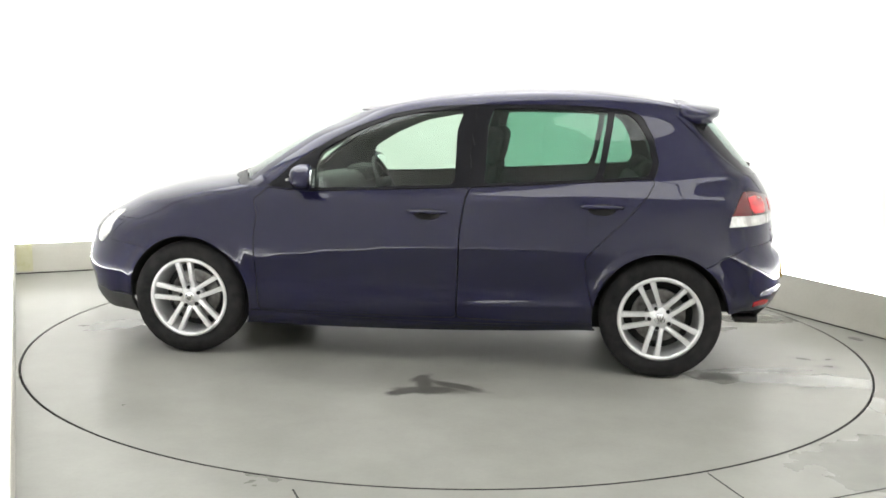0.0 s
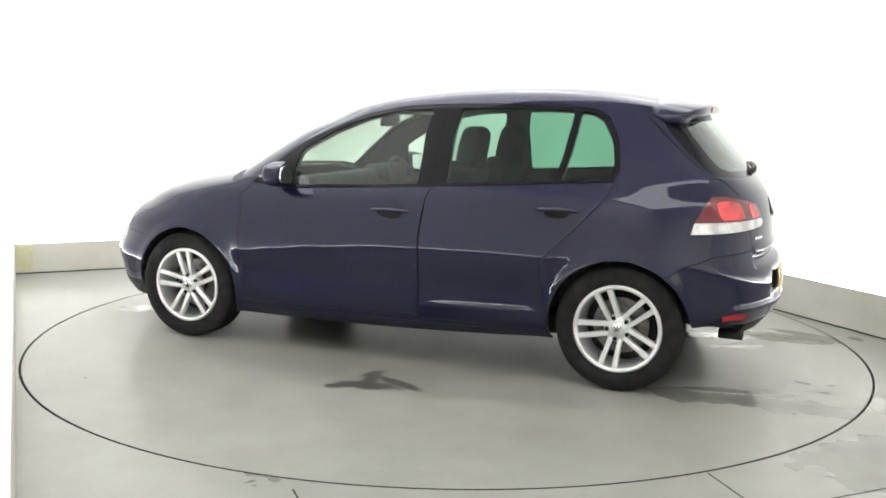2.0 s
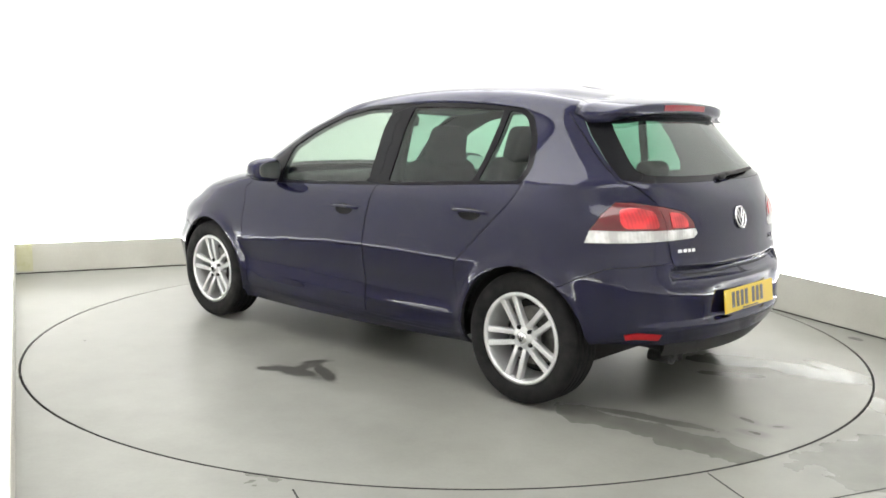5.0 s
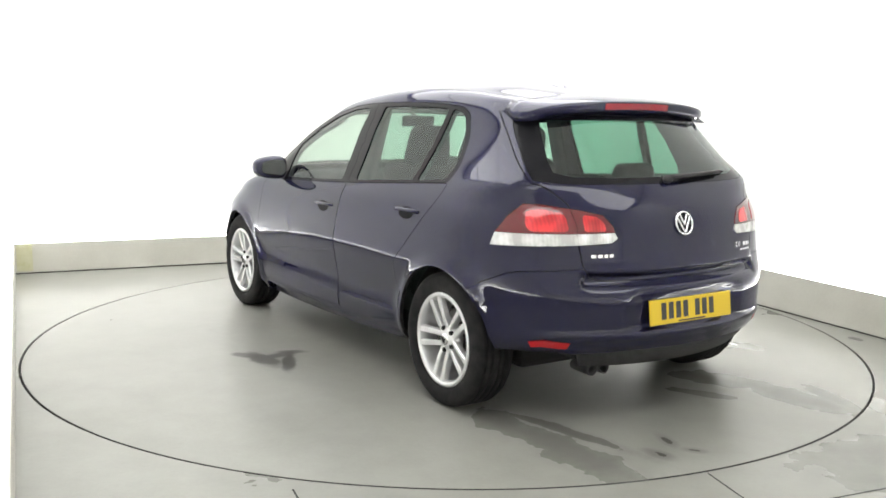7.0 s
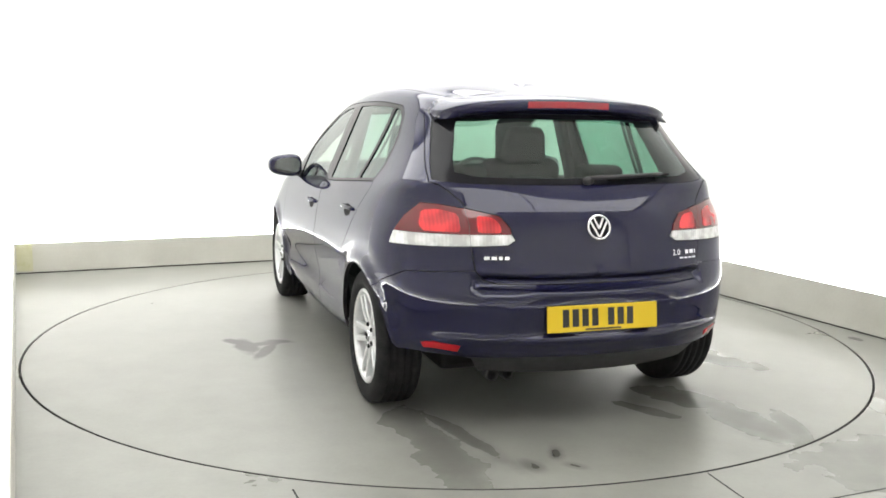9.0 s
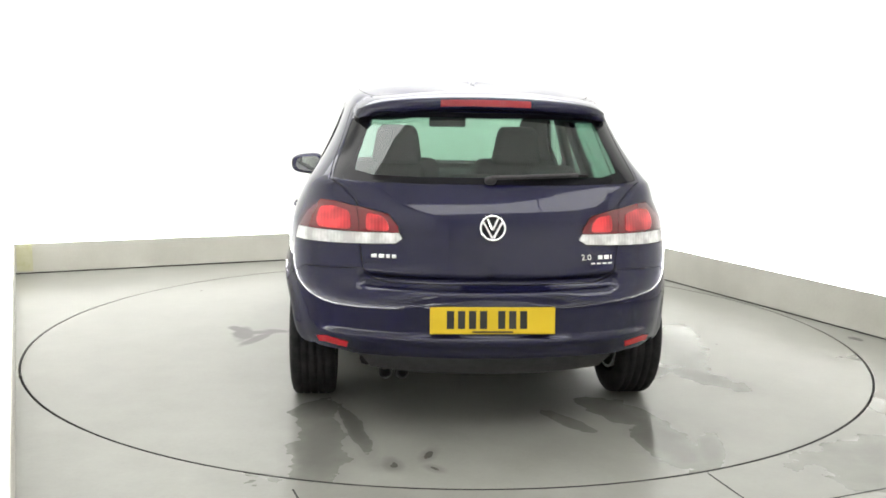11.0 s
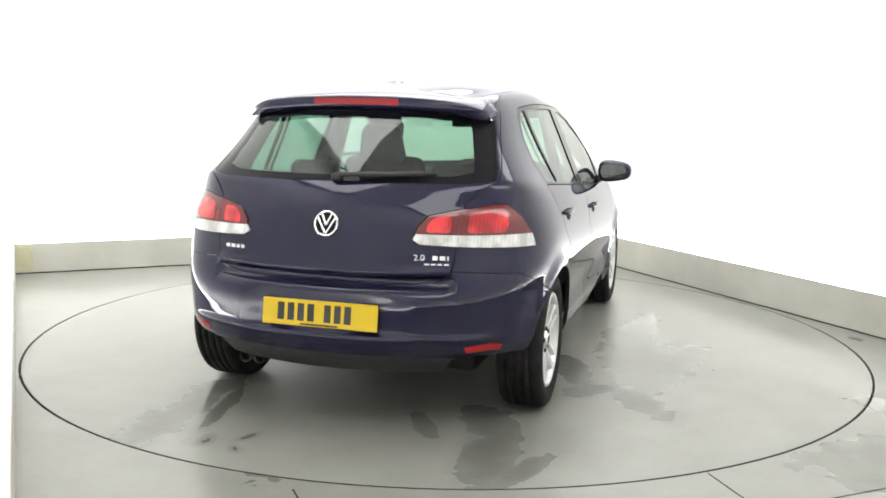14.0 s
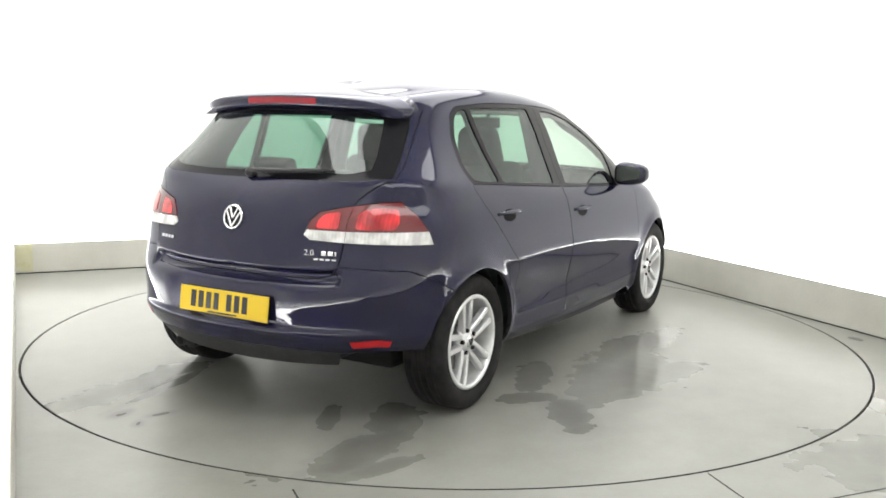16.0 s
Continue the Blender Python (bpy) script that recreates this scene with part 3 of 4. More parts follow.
DLO_TOP = ((-1.10, 1.392), (-0.89, 1.408), (-0.49, 1.412), (-0.24, 1.406), (-0.02, 1.390), (0.18, 1.352), (0.39, 1.272), (0.58, 1.165), (0.71, 1.075))
DLO = S((0.845, 0.955), (0.62, 0.930), (0.2, 0.950), (-0.2, 0.972), (-0.94, 1.022), (-1.228, 1.042), (-1.252, 1.12), (-1.222, 1.25), (-1.165, 1.355), *DLO_TOP)
SHAPES = {
    "tail_cut": loop([("uv", find("r", 0.50, 0.275)[0], 0)] + R((0.54, 0.335), (0.60, 0.352)) + S((-1.77, 0.352), (-1.62, 0.345), (-1.50, 0.32)) + [("uv", find("s", -1.42, 0.29)[0], 0)]),
    "arch_f": arch_loop(FRONT_AXLE), "arch_r": arch_loop(REAR_AXLE),
    "glass_front": loop(S((0.585, 0.952), (0.2, 0.966), (-0.185, 0.988), (-0.21, 1.382), (-0.02, 1.370), (0.18, 1.331), (0.37, 1.252), (0.56, 1.142)), 0.03),
    "glass_rear": loop(S((-0.345, 0.998), (-0.925, 1.036), (-0.985, 1.383), (-0.7, 1.390), (-0.375, 1.388)), 0.02),
    "glass_quarter": loop(S((-0.962, 1.038), (-1.195, 1.056), (-1.218, 1.12), (-1.188, 1.25), (-1.135, 1.338), (-1.085, 1.372), (-1.022, 1.382)), 0.02),
    "dlo": loop(DLO, 0.02),
    "lamp_outer": loop(R((0.585, 0.872), (0.59, 0.945), (0.66, 0.962), (0.72, 0.955), (0.735, 0.90), (0.725, 0.872)), 0.02, 0.02),
    "lamp_inner": loop(R((0.425, 0.872), (0.43, 0.905), (0.455, 0.932), (0.52, 0.942), (0.522, 0.872)), 0.015, 0.02),
    "light_red": loop(R((0.385, 0.866), (0.39, 0.893), (0.43, 0.940), (0.53, 0.962), (0.66, 0.984)) + S((-1.69, 0.985), (-1.655, 0.93), (-1.625, 0.862)), 0.0),
    "light_white": loop(R((0.40, 0.822), (0.372, 0.842), (0.385, 0.866)) + S((-1.625, 0.862), (-1.612, 0.806)), 0.0),
    "reflector": loop(R((0.60, 0.372), (0.595, 0.400), (0.69, 0.412)) + S((-1.775, 0.402), (-1.775, 0.376)) + R((0.69, 0.380),), 0.0),
    "rear_window": loop([("uv", 0, find("r", 0.0, 1.066)[1])] + R((0.3, 1.066), (0.55, 1.070), (0.665, 1.082), (0.645, 1.16), (0.605, 1.28), (0.578, 1.352), (0.3, 1.362)) + [("uv", 0, find("r", 0.0, 1.362)[1])]),
    "rear_clear": loop([("uv", 0, find("r", 0.0, 1.092)[1])] + R((0.3, 1.093), (0.50, 1.098), (0.572, 1.115), (0.562, 1.17), (0.525, 1.28), (0.505, 1.330), (0.47, 1.342), (0.3, 1.345)) + [("uv", 0, find("r", 0.0, 1.345)[1])]),
    "hatch": loop([("uv", 0, find("r", 0.0, 0.655)[1])] + R((0.3, 0.655), (0.44, 0.658), (0.50, 0.675), (0.535, 0.715), (0.547, 0.80), (0.552, 0.9), (0.565, 0.985), (0.60, 1.02), (0.682, 1.072), (0.662, 1.16), (0.622, 1.28), (0.595, 1.375), (0.3, 1.385)) + [("uv", 0, find("r", 0.0, 1.385)[1])]),
    "door_front": loop(S((0.885, 0.272), (0.895, 0.5), (0.892, 0.77), (0.855, 0.945), (0.62, 0.928), (0.2, 0.948), (-0.262, 0.973), (-0.222, 0.62), (-0.212, 0.272)), 0.03),
    "door_rear": loop(S((-0.216, 0.272), (-0.226, 0.62), (-0.266, 0.973), (-0.94, 1.020), (-1.238, 1.040), (-1.19, 0.945), (-1.02, 0.765), (-0.885, 0.625), (-0.90, 0.50), (-0.935, 0.36), (-0.94, 0.272)), 0.03),
    "headlight": loop(S((1.755, 0.775), (1.86, 0.755), (1.915, 0.69), (1.935, 0.60), (1.89, 0.578), (1.81, 0.65)), 0.02, 0.015),
}
CHAINS = {
    "bumper_top": line(R((0.535, 0.715),) + S((-1.72, 0.70), (-1.585, 0.64), (-1.50, 0.595), (-1.44, 0.54))),
    "bumper_low": line([("uv", 0, find("r", 0.0, 0.352)[1])] + R((0.3, 0.352), (0.6, 0.345)) + S((-1.75, 0.33), (-1.60, 0.30), (-1.4, 0.30))),
    "pillar_gap": line(S((-0.264, 0.973), (-0.268, 1.1), (-0.282, 1.404))),
    "sill": line(S((0.99, 0.268), (-1.02, 0.268))),
    "fender_door": line(S((0.885, 0.272), (0.88, 0.20))),
    "nose_top": line([("uv", U_MAX, LEN_V[6]), ("uv", U_MAX - 0.8, LEN_V[6])] + S((1.80, 0.61), (1.62, 0.60), (1.5, 0.58))),
    "chin": line([("uv", U_MAX, find("f", 0.0, 0.30)[1]), ("uv", U_MAX - 0.7, find("f", 0.0, 0.30)[1])] + S((1.80, 0.305), (1.58, 0.300))),
    "hood_side": line([("uv", U_MAX, LEN_V[6] + 0.01), ("uv", U_MAX - 0.75, LEN_V[6] + 0.02)] + S((1.60, 0.74), (1.40, 0.835), (1.1, 0.905), (0.93, 0.945))),
    "hood_back": line(S((0.93, 0.945)) + [("uv", U_MAX - 0.9, LEN_V[10]), ("uv", U_MAX, LEN_V[10])]),
    "screen_low": line(S((0.985, 0.985)) + [("uv", U_MAX - 0.9, LEN_V[10] + 0.03), ("uv", U_MAX, LEN_V[10] + 0.03)]),
    "screen_side": line(S((0.985, 0.985), (0.83, 1.10), (0.69, 1.20), (0.50, 1.305), (0.33, 1.378)) + [("uv", find("s", 0.33, 1.378)[0] + 0.02, LEN_V[14])]),
    "screen_top": line([("uv", find("s", 0.33, 1.378)[0] + 0.02, LEN_V[14]), ("uv", U_MAX, LEN_V[14])]),
}


def skin_mesh():
    """All outlines and a fine grid, triangulated together over (u, v)."""
    verts, edges = [], []

    def chain(uv, closed):
        b = len(verts)
        verts.extend(map(tuple, uv))
        n = len(uv)
        edges.extend((b + i, b + (i + 1) % n) for i in range(n if closed else n - 1))
    for uv in SHAPES.values():
        chain(uv, True)
    for uv in CHAINS.values():
        chain(uv, False)
    marks = np.array(verts)
    step = 0.027
    gu, gv = np.meshgrid(np.linspace(0, U_MAX, round(U_MAX / step)), np.linspace(0, V_MAX, round(V_MAX / step)), indexing="ij")
    grid = np.stack([gu.ravel(), gv.ravel()], 1)
    keep = np.array([((marks - p) ** 2).sum(1).min() > (0.42 * step) ** 2 for p in grid])
    border = (grid[:, 0] < 1e-9) | (grid[:, 0] > U_MAX - 1e-9) | (grid[:, 1] < 1e-9) | (grid[:, 1] > V_MAX - 1e-9)
    verts.extend(map(tuple, grid[keep | border]))
    from_cdt = geometry.delaunay_2d_cdt([Vector(p) for p in verts], edges, [], 0, 1e-5)
    return np.array([tuple(p) for p in from_cdt[0]]), np.array([f for f in from_cdt[2]])


UV, TRI = skin_mesh()
P3, N3 = surf(UV[:, 0], UV[:, 1]), normals(UV[:, 0], UV[:, 1])
MID = (UV[:, 0] < 1e-6) | (UV[:, 0] > U_MAX - 1e-6) | (UV[:, 1] > V_MAX - 1e-6)
P3[MID, 1] = 0
CEN = UV[TRI].mean(1)


def region(*pieces):
    return inside(np.concatenate(pieces), CEN)


def uv_at(*p):
    return np.array([p])


def sort_panels():
    """Which panel each triangle belongs to, the first that claims it."""
    left = np.ones(len(TRI), bool)
    out = {}

    def claim(name, mask):
        nonlocal left
        out[name] = out.get(name, np.zeros(len(TRI), bool)) | (mask & left)
        left &= ~mask
    in_shape = {k: inside(v, CEN) for k, v in SHAPES.items()}
    claim("hole", in_shape["arch_f"] | in_shape["arch_r"] | in_shape["tail_cut"])
    for k in ("glass_front", "glass_rear", "glass_quarter"):
        claim(k, in_shape[k])
    mid = surf(CEN[:, 0], CEN[:, 1])
    claim("trim_front", in_shape["dlo"] & (mid[:, 0] > np.interp(mid[:, 2], [0.973, 1.1, 1.404], [-0.264, -0.268, -0.282])))
    claim("trim_rear", in_shape["dlo"])
    claim("lamp_outer", in_shape["lamp_outer"])
    claim("lamp_inner", in_shape["lamp_inner"])
    claim("lens_inner", in_shape["light_red"] & in_shape["hatch"])
    claim("lens_outer", in_shape["light_red"])
    claim("strip_inner", in_shape["light_white"] & in_shape["hatch"])
    claim("strip_outer", in_shape["light_white"])
    claim("reflector", in_shape["reflector"])
    claim("rear_window", in_shape["rear_clear"])
    claim("rear_border", in_shape["rear_window"])
    claim("hatch", in_shape["hatch"])
    claim("door_front", in_shape["door_front"])
    claim("door_rear", in_shape["door_rear"])
    claim("headlight", in_shape["headlight"])
    c = CHAINS
    claim("valance", region(uv_at(0, 0), c["bumper_low"], uv_at(find("s", -1.4, 0.3)[0], 0)))
    claim("rear_bumper", region(uv_at(0, 0), SHAPES["hatch"][:18], c["bumper_top"], uv_at(find("s", -1.44, 0.54)[0], 0)))
    claim("sill", region(c["sill"], uv_at(find("s", -1.02, 0.268)[0], 0), uv_at(find("s", 0.99, 0.268)[0], 0)))
    claim("chin", region(c["chin"], uv_at(find("s", 1.58, 0.30)[0], 0), uv_at(U_MAX, 0)))
    claim("front_bumper", region(c["nose_top"], uv_at(find("s", 1.5, 0.6)[0], 0), uv_at(U_MAX, 0)))
    claim("hood", region(c["hood_side"], c["hood_back"]))
    claim("cowl", region(c["hood_back"], c["screen_low"][::-1]))
    claim("windscreen", region(c["screen_side"], c["screen_top"], uv_at(U_MAX, LEN_V[10] + 0.03), c["screen_low"][::-1]))
    cp = surf(CEN[:, 0], CEN[:, 1])
    claim("fender", (cp[:, 0] > 0.86) & (cp[:, 2] < 0.96))
    claim("roof", CEN[:, 1] > LEN_V[14] + 0.02)
    claim("quarter", left.copy())
    return out


PANELS = sort_panels()


def panel(name, keys, material, parent, label="", halves=(1,), gap=0.0020, flange=0.016, lift=0.0, flip=False, keep=None):
    """One sheet of the skin with its edges turned in."""
    tris = TRI[np.any([PANELS[k] for k in keys], 0) & (True if keep is None else keep)]
    ids = np.unique(tris)
    remap = np.full(len(UV), -1)
    pos, nor, faces = [], [], []
    shared = {}
    for h in halves:
        for i in ids:
            if i in shared and MID[i]:
                remap[i] = shared[i]
                continue
            remap[i] = len(pos)
            shared[i] = len(pos)
            pos.append(P3[i] * (1, h, 1))
            nor.append(N3[i] * (1, h, 1))
        t = remap[tris]
        faces.append(t[:, ::-1] if h > 0 else t)
    pos, nor, faces = np.array(pos), np.array(nor), np.concatenate(faces)
    pos = pos + nor * lift
    count = {}
    for f in faces:
        for a, b in ((f[0], f[1]), (f[1], f[2]), (f[2], f[0])):
            count[(a, b)] = count.get((a, b), 0) + 1
    rim = [(a, b) for a, b in count if (b, a) not in count]
    # draw the edge in by the gap
    push = np.zeros_like(pos)
    on_rim = np.zeros(len(pos), bool)
    for a, b in rim:
        d = pos[b] - pos[a]
        q = np.cross((nor[a] + nor[b]) / 2, d)
        push[a] += q
        push[b] += q
        on_rim[[a, b]] = True
    ln = np.linalg.norm(push, axis=1, keepdims=True)
    push = np.where(ln > 1e-9, push / np.maximum(ln, 1e-9), 0)
    pos = pos + push * gap * on_rim[:, None]
    all_pos, all_nor, polys = list(pos), list(nor), [tuple(f) for f in faces]
    if flip:
        polys = [p[::-1] for p in polys]
        all_nor = [-n for n in all_nor]
    if flange:
        top, low = {}, {}
        for a, b in rim:
            for i in (a, b):
                if i not in top:
                    top[i] = len(all_pos)
                    all_pos.append(pos[i])
                    all_nor.append(np.zeros(3))
                    low[i] = len(all_pos)
                    all_pos.append(pos[i] - nor[i] * flange)
                    all_nor.append(np.zeros(3))
            polys.append((top[b], top[a], low[a], low[b]))
    me = bpy.data.meshes.new(name)
    me.from_pydata([tuple(p) for p in all_pos], [], polys)
    me.shade_smooth()
    me.normals_split_custom_set_from_vertices([tuple(n) for n in all_nor])
    me.materials.append(material)
    # turned-in edges of painted panels get black: the gaps' shade as colour
    if material is PAINT and flange:
        me.materials.append(RUBBER_AND_SHADE)
        for poly in list(me.polygons)[len(faces):]:
            poly.material_index = 1
    ob = new(name, me)
    ob.parent = parent
    return tagged(ob, label)


def on_skin(kind, a, b, side=1):
    u, v = find(kind, a, b)
    p, n = surf(np.array([u]), np.array([v]))[0], normals(np.array([u]), np.array([v]))[0]
    return Vector((p[0], p[1] * side, p[2])), Vector((n[0], n[1] * side, n[2]))


def build_skin(car):
    both = (1, -1)
    panel("roof", ("roof",), PAINT, car, "navy metallic roof", both)
    panel("hood", ("hood",), PAINT, car, "", both)
    panel("cowl", ("cowl",), PLASTIC, car, "black plastic scuttle", both, flange=0)
    panel("windscreen", ("windscreen",), GLASS_FRONT, car, "pale green windscreen", both, 0.004, 0.004, -0.003)
    nose = panel("front_bumper", ("front_bumper",), PAINT, car, "", both)
    panel("chin_spoiler", ("chin",), PLASTIC, nose, "matt black lower lip", both, 0.001, 0.02, -0.002)
    hatch = panel("tailgate", ("hatch",), PAINT, car, "navy tailgate with model badges", both, 0.0034)
    panel("rear_window", ("rear_window",), GLASS_TAIL, hatch, "dark tinted rear window", both, 0.0, 0.004, -0.002)
    # border made wider at the sides to stand in for the dark cabin behind
    panel("window_border", ("rear_border",), BLACK_TRIM, hatch, "black rear window border, its wide sides standing for the dark inner pillars", both, 0.0, 0.004, -0.002)
    bumper = panel("rear_bumper", ("rear_bumper",), PAINT, car, "", both, 0.0012, 0.03)
    panel("valance", ("valance",), PLASTIC, car, "matt black lower valance", both, 0.001, 0.03, -0.003)
    for s in both:
        one = (s,)
        panel("fender", ("fender",), PAINT, car, "", one, flange=0.03)
        panel("quarter_panel", ("quarter",), PAINT, car, "", one, 0.0020, 0.02)
        panel("sill", ("sill",), PAINT, car, "", one)
        df = panel("front_door", ("door_front",), PAINT, car, "", one)
        dr = panel("rear_door", ("door_rear",), PAINT, car, "", one)
        panel("window_surround", ("trim_front",), BLACK_TRIM, df, "gloss black window surround and pillar", one, 0.0015, 0.01, -0.002)
        panel("window_surround", ("trim_rear",), BLACK_TRIM, dr, "gloss black window surround and pillar", one, 0.0015, 0.01, -0.002)
        panel("window_glass", ("glass_front",), GLASS_FRONT, df, "pale green door glass", one, 0.0, 0.004, -0.007)
        panel("window_glass", ("glass_rear",), GLASS_REAR, dr, "dark green tinted glass", one, 0.0, 0.004, -0.007)
        panel("quarter_glass", ("glass_quarter",), GLASS_REAR, dr, "dark green tinted glass", one, 0.0, 0.004, -0.007)
        lamp = panel("tail_light", ("lens_outer",), LENS_DARK, car, "dark red tail light", one, 0.001, 0.02, 0.002)
        panel("red_lens", ("lamp_outer",), LENS_RED, lamp, "bright red lens", one, 0.0, 0.006, 0.004)
        panel("clear_lens", ("strip_outer",), LENS_CLEAR, lamp, "clear white lens strip", one, 0.001, 0.015, 0.003)
        lamp = panel("tailgate_light", ("lens_inner",), LENS_DARK, car, "dark red tail light", one, 0.001, 0.02, 0.002)
        panel("red_lens", ("lamp_inner",), LENS_RED, lamp, "bright red lens", one, 0.0, 0.006, 0.004)
        panel("clear_lens", ("strip_inner",), LENS_CLEAR, lamp, "clear white lens strip", one, 0.001, 0.015, 0.003)
        panel("reflector", ("reflector",), REFLECTOR, bumper, "red bumper reflector", one, 0.001, 0.01, 0.002)
        panel("headlight", ("headlight",), LENS_CLEAR, car, "clear headlight", one, 0.001, 0.02, 0.002)
    cp = surf(CEN[:, 0], CEN[:, 1])
    solid = ("hatch", "door_front", "door_rear", "quarter", "trim_front", "trim_rear", "sill", "fender", "lens_inner", "lens_outer", "lamp_inner", "lamp_outer", "strip_inner", "strip_outer", "hole")
    panel("lining", solid, LINING, car, "dark cabin lining", both, 0, 0, -0.035, True, (cp[:, 0] < 1.0) & (cp[:, 2] > 0.36) & ~PANELS["hole"] & ((cp[:, 2] > 0.7) | (abs(cp[:, 0]) < 0.85)))
    panel("headliner", ("roof",), HEADLINER, car, "pale grey headliner", both, 0, 0, -0.04, True)
    return hatch, bumper


def build_wheel(x, y, side, turn):
    """Alloy wheel with five double spokes; its own y axis points outwards."""
    name = "wheel"
    ring = lathe([(0.200, 0.085), (0.203, 0.093), (0.214, 0.096), (0.222, 0.092), (0.224, 0.080), (0.212, 0.072), (0.198, 0.02), (0.190, -0.06), (0.196, -0.09), (0.186, -0.09), (0.182, -0.06), (0.190, 0.02), (0.196, 0.07)], 64, True)
    wheel = part(name, ring, ALLOY, None, "silver alloy wheel with five double spokes", True)
    r = 0.316
    tyre = [(0.213, 0.078), (0.228, 0.094), (0.250, 0.103), (0.275, 0.105), (0.296, 0.099), (0.309, 0.088), (0.3145, 0.074)]
    for g in (0.052, 0.018, -0.018, -0.052):
        tyre += [(r, g + 0.006), (r - 0.008, g + 0.005), (r - 0.008, g - 0.005), (r, g - 0.006)]
    tyre += [(0.3145, -0.074), (0.309, -0.088), (0.296, -0.099), (0.250, -0.103), (0.213, -0.085)]
    part("tyre", lathe(tyre, 72), RUBBER_AND_SHADE, wheel, "black rubber tyre", True)
    part("brake_disc", lathe([(0.0, 0.0), (0.07, 0.0), (0.075, -0.012), (0.142, -0.012), (0.142, -0.034), (0.0, -0.034)], 40), STEEL, wheel, "worn steel brake disc")
    # added black disc closes the rim, standing in for the wheel's shaded inside
    part("dark_wheel_back", lathe([(0.0, -0.05), (0.184, -0.05), (0.184, -0.088), (0.0, -0.088)], 40), DARK, wheel)
    part("hub", lathe([(0.0, 0.076), (0.030, 0.076), (0.036, 0.072), (0.058, 0.066), (0.072, 0.055), (0.074, 0.02), (0.0, 0.02)], 40), ALLOY, wheel, "", True)
    part("hub_cap", lathe([(0.0, 0.084), (0.022, 0.083), (0.029, 0.079), (0.030, 0.070), (0.0, 0.070)], 32), CHROME, wheel, "small round silver centre cap", True)
    for k in range(3):
        part("cap_mark", box((0.004, 0.002, 0.030), pose(0.011 * (k - 1), 0.0845, 0, 0, (k - 1) * 22)), DARK, wheel)
    spoke = None
    for i in range(5):
        a = 360 / 5 * i + turn
        for s in (-1, 1):
            if spoke is None:
                bm = bmesh.new()
                # from hub to lip: radius, half width, front, back
                secs = [(0.050, 0.0125, 0.068, 0.030), (0.10, 0.0125, 0.078, 0.045), (0.16, 0.0135, 0.084, 0.055), (0.204, 0.0155, 0.088, 0.060)]
                loops = []
                for q, w, f, bk in secs:
                    loops.append([bm.verts.new((dx, dy, q)) for dx, dy in ((-w, bk), (-w, f - 0.005), (-w + 0.004, f), (w - 0.004, f), (w, f - 0.005), (w, bk))])
                for l0, l1 in zip(loops, loops[1:]):
                    for j in range(6):
                        bm.faces.new((l0[j], l0[(j + 1) % 6], l1[(j + 1) % 6], l1[j]))
                bm.faces.new(loops[0])
                bm.faces.new(loops[-1][::-1])
                bmesh.ops.recalc_face_normals(bm, faces=bm.faces)
                spoke = part("spoke", bm, ALLOY, wheel)
                sp = spoke
            else:
                sp = new("spoke", spoke.data)
                sp.parent = wheel
            sp.matrix_basis = pose(0, 0, 0, 0, a) @ pose(s * 0.0195, 0, 0, 0, s * 4.5)
        b = part("bolt", lathe([(0.0, 0.0765), (0.0095, 0.0765), (0.0105, 0.072), (0.0105, 0.05), (0.0, 0.05)], 12), DARK, wheel)
        t = radians(a)
        b.location = (0.054 * math.sin(t), 0.0, 0.054 * math.cos(t))
    wheel.matrix_basis = pose(x, y, AXLE_Z + 0.004, 0, 0, 0 if side > 0 else 180)
    return wheel


def tube(points, radius, steps=10):
    bm = bmesh.new()
    rings = []
    n = len(points)
    for i, p in enumerate(points):
        d = (Vector(points[min(i + 1, n - 1)]) - Vector(points[max(i - 1, 0)])).normalized()
        q = d.to_track_quat("Z", "Y")
        rings.append([bm.verts.new(Vector(p) + q @ Vector((radius * math.cos(a), radius * math.sin(a), 0))) for a in (2 * math.pi * k / steps for k in range(steps))])
    for a, b in zip(rings, rings[1:]):
        for k in range(steps):
            bm.faces.new((a[k], a[(k + 1) % steps], b[(k + 1) % steps], b[k]))
    bm.faces.new(rings[0][::-1])
    bm.faces.new(rings[-1])
    bmesh.ops.recalc_face_normals(bm, faces=bm.faces)
    return bm


def frame_on(p, n, up=(0, 0, 1)):
    """Axes on the skin: x across, y up along it, z outwards."""
    z = n.normalized()
    x = Vector(up).cross(z).normalized()
    y = z.cross(x)
    m = Matrix((x, y, z)).transposed().to_4x4()
    m.translation = p
    return m


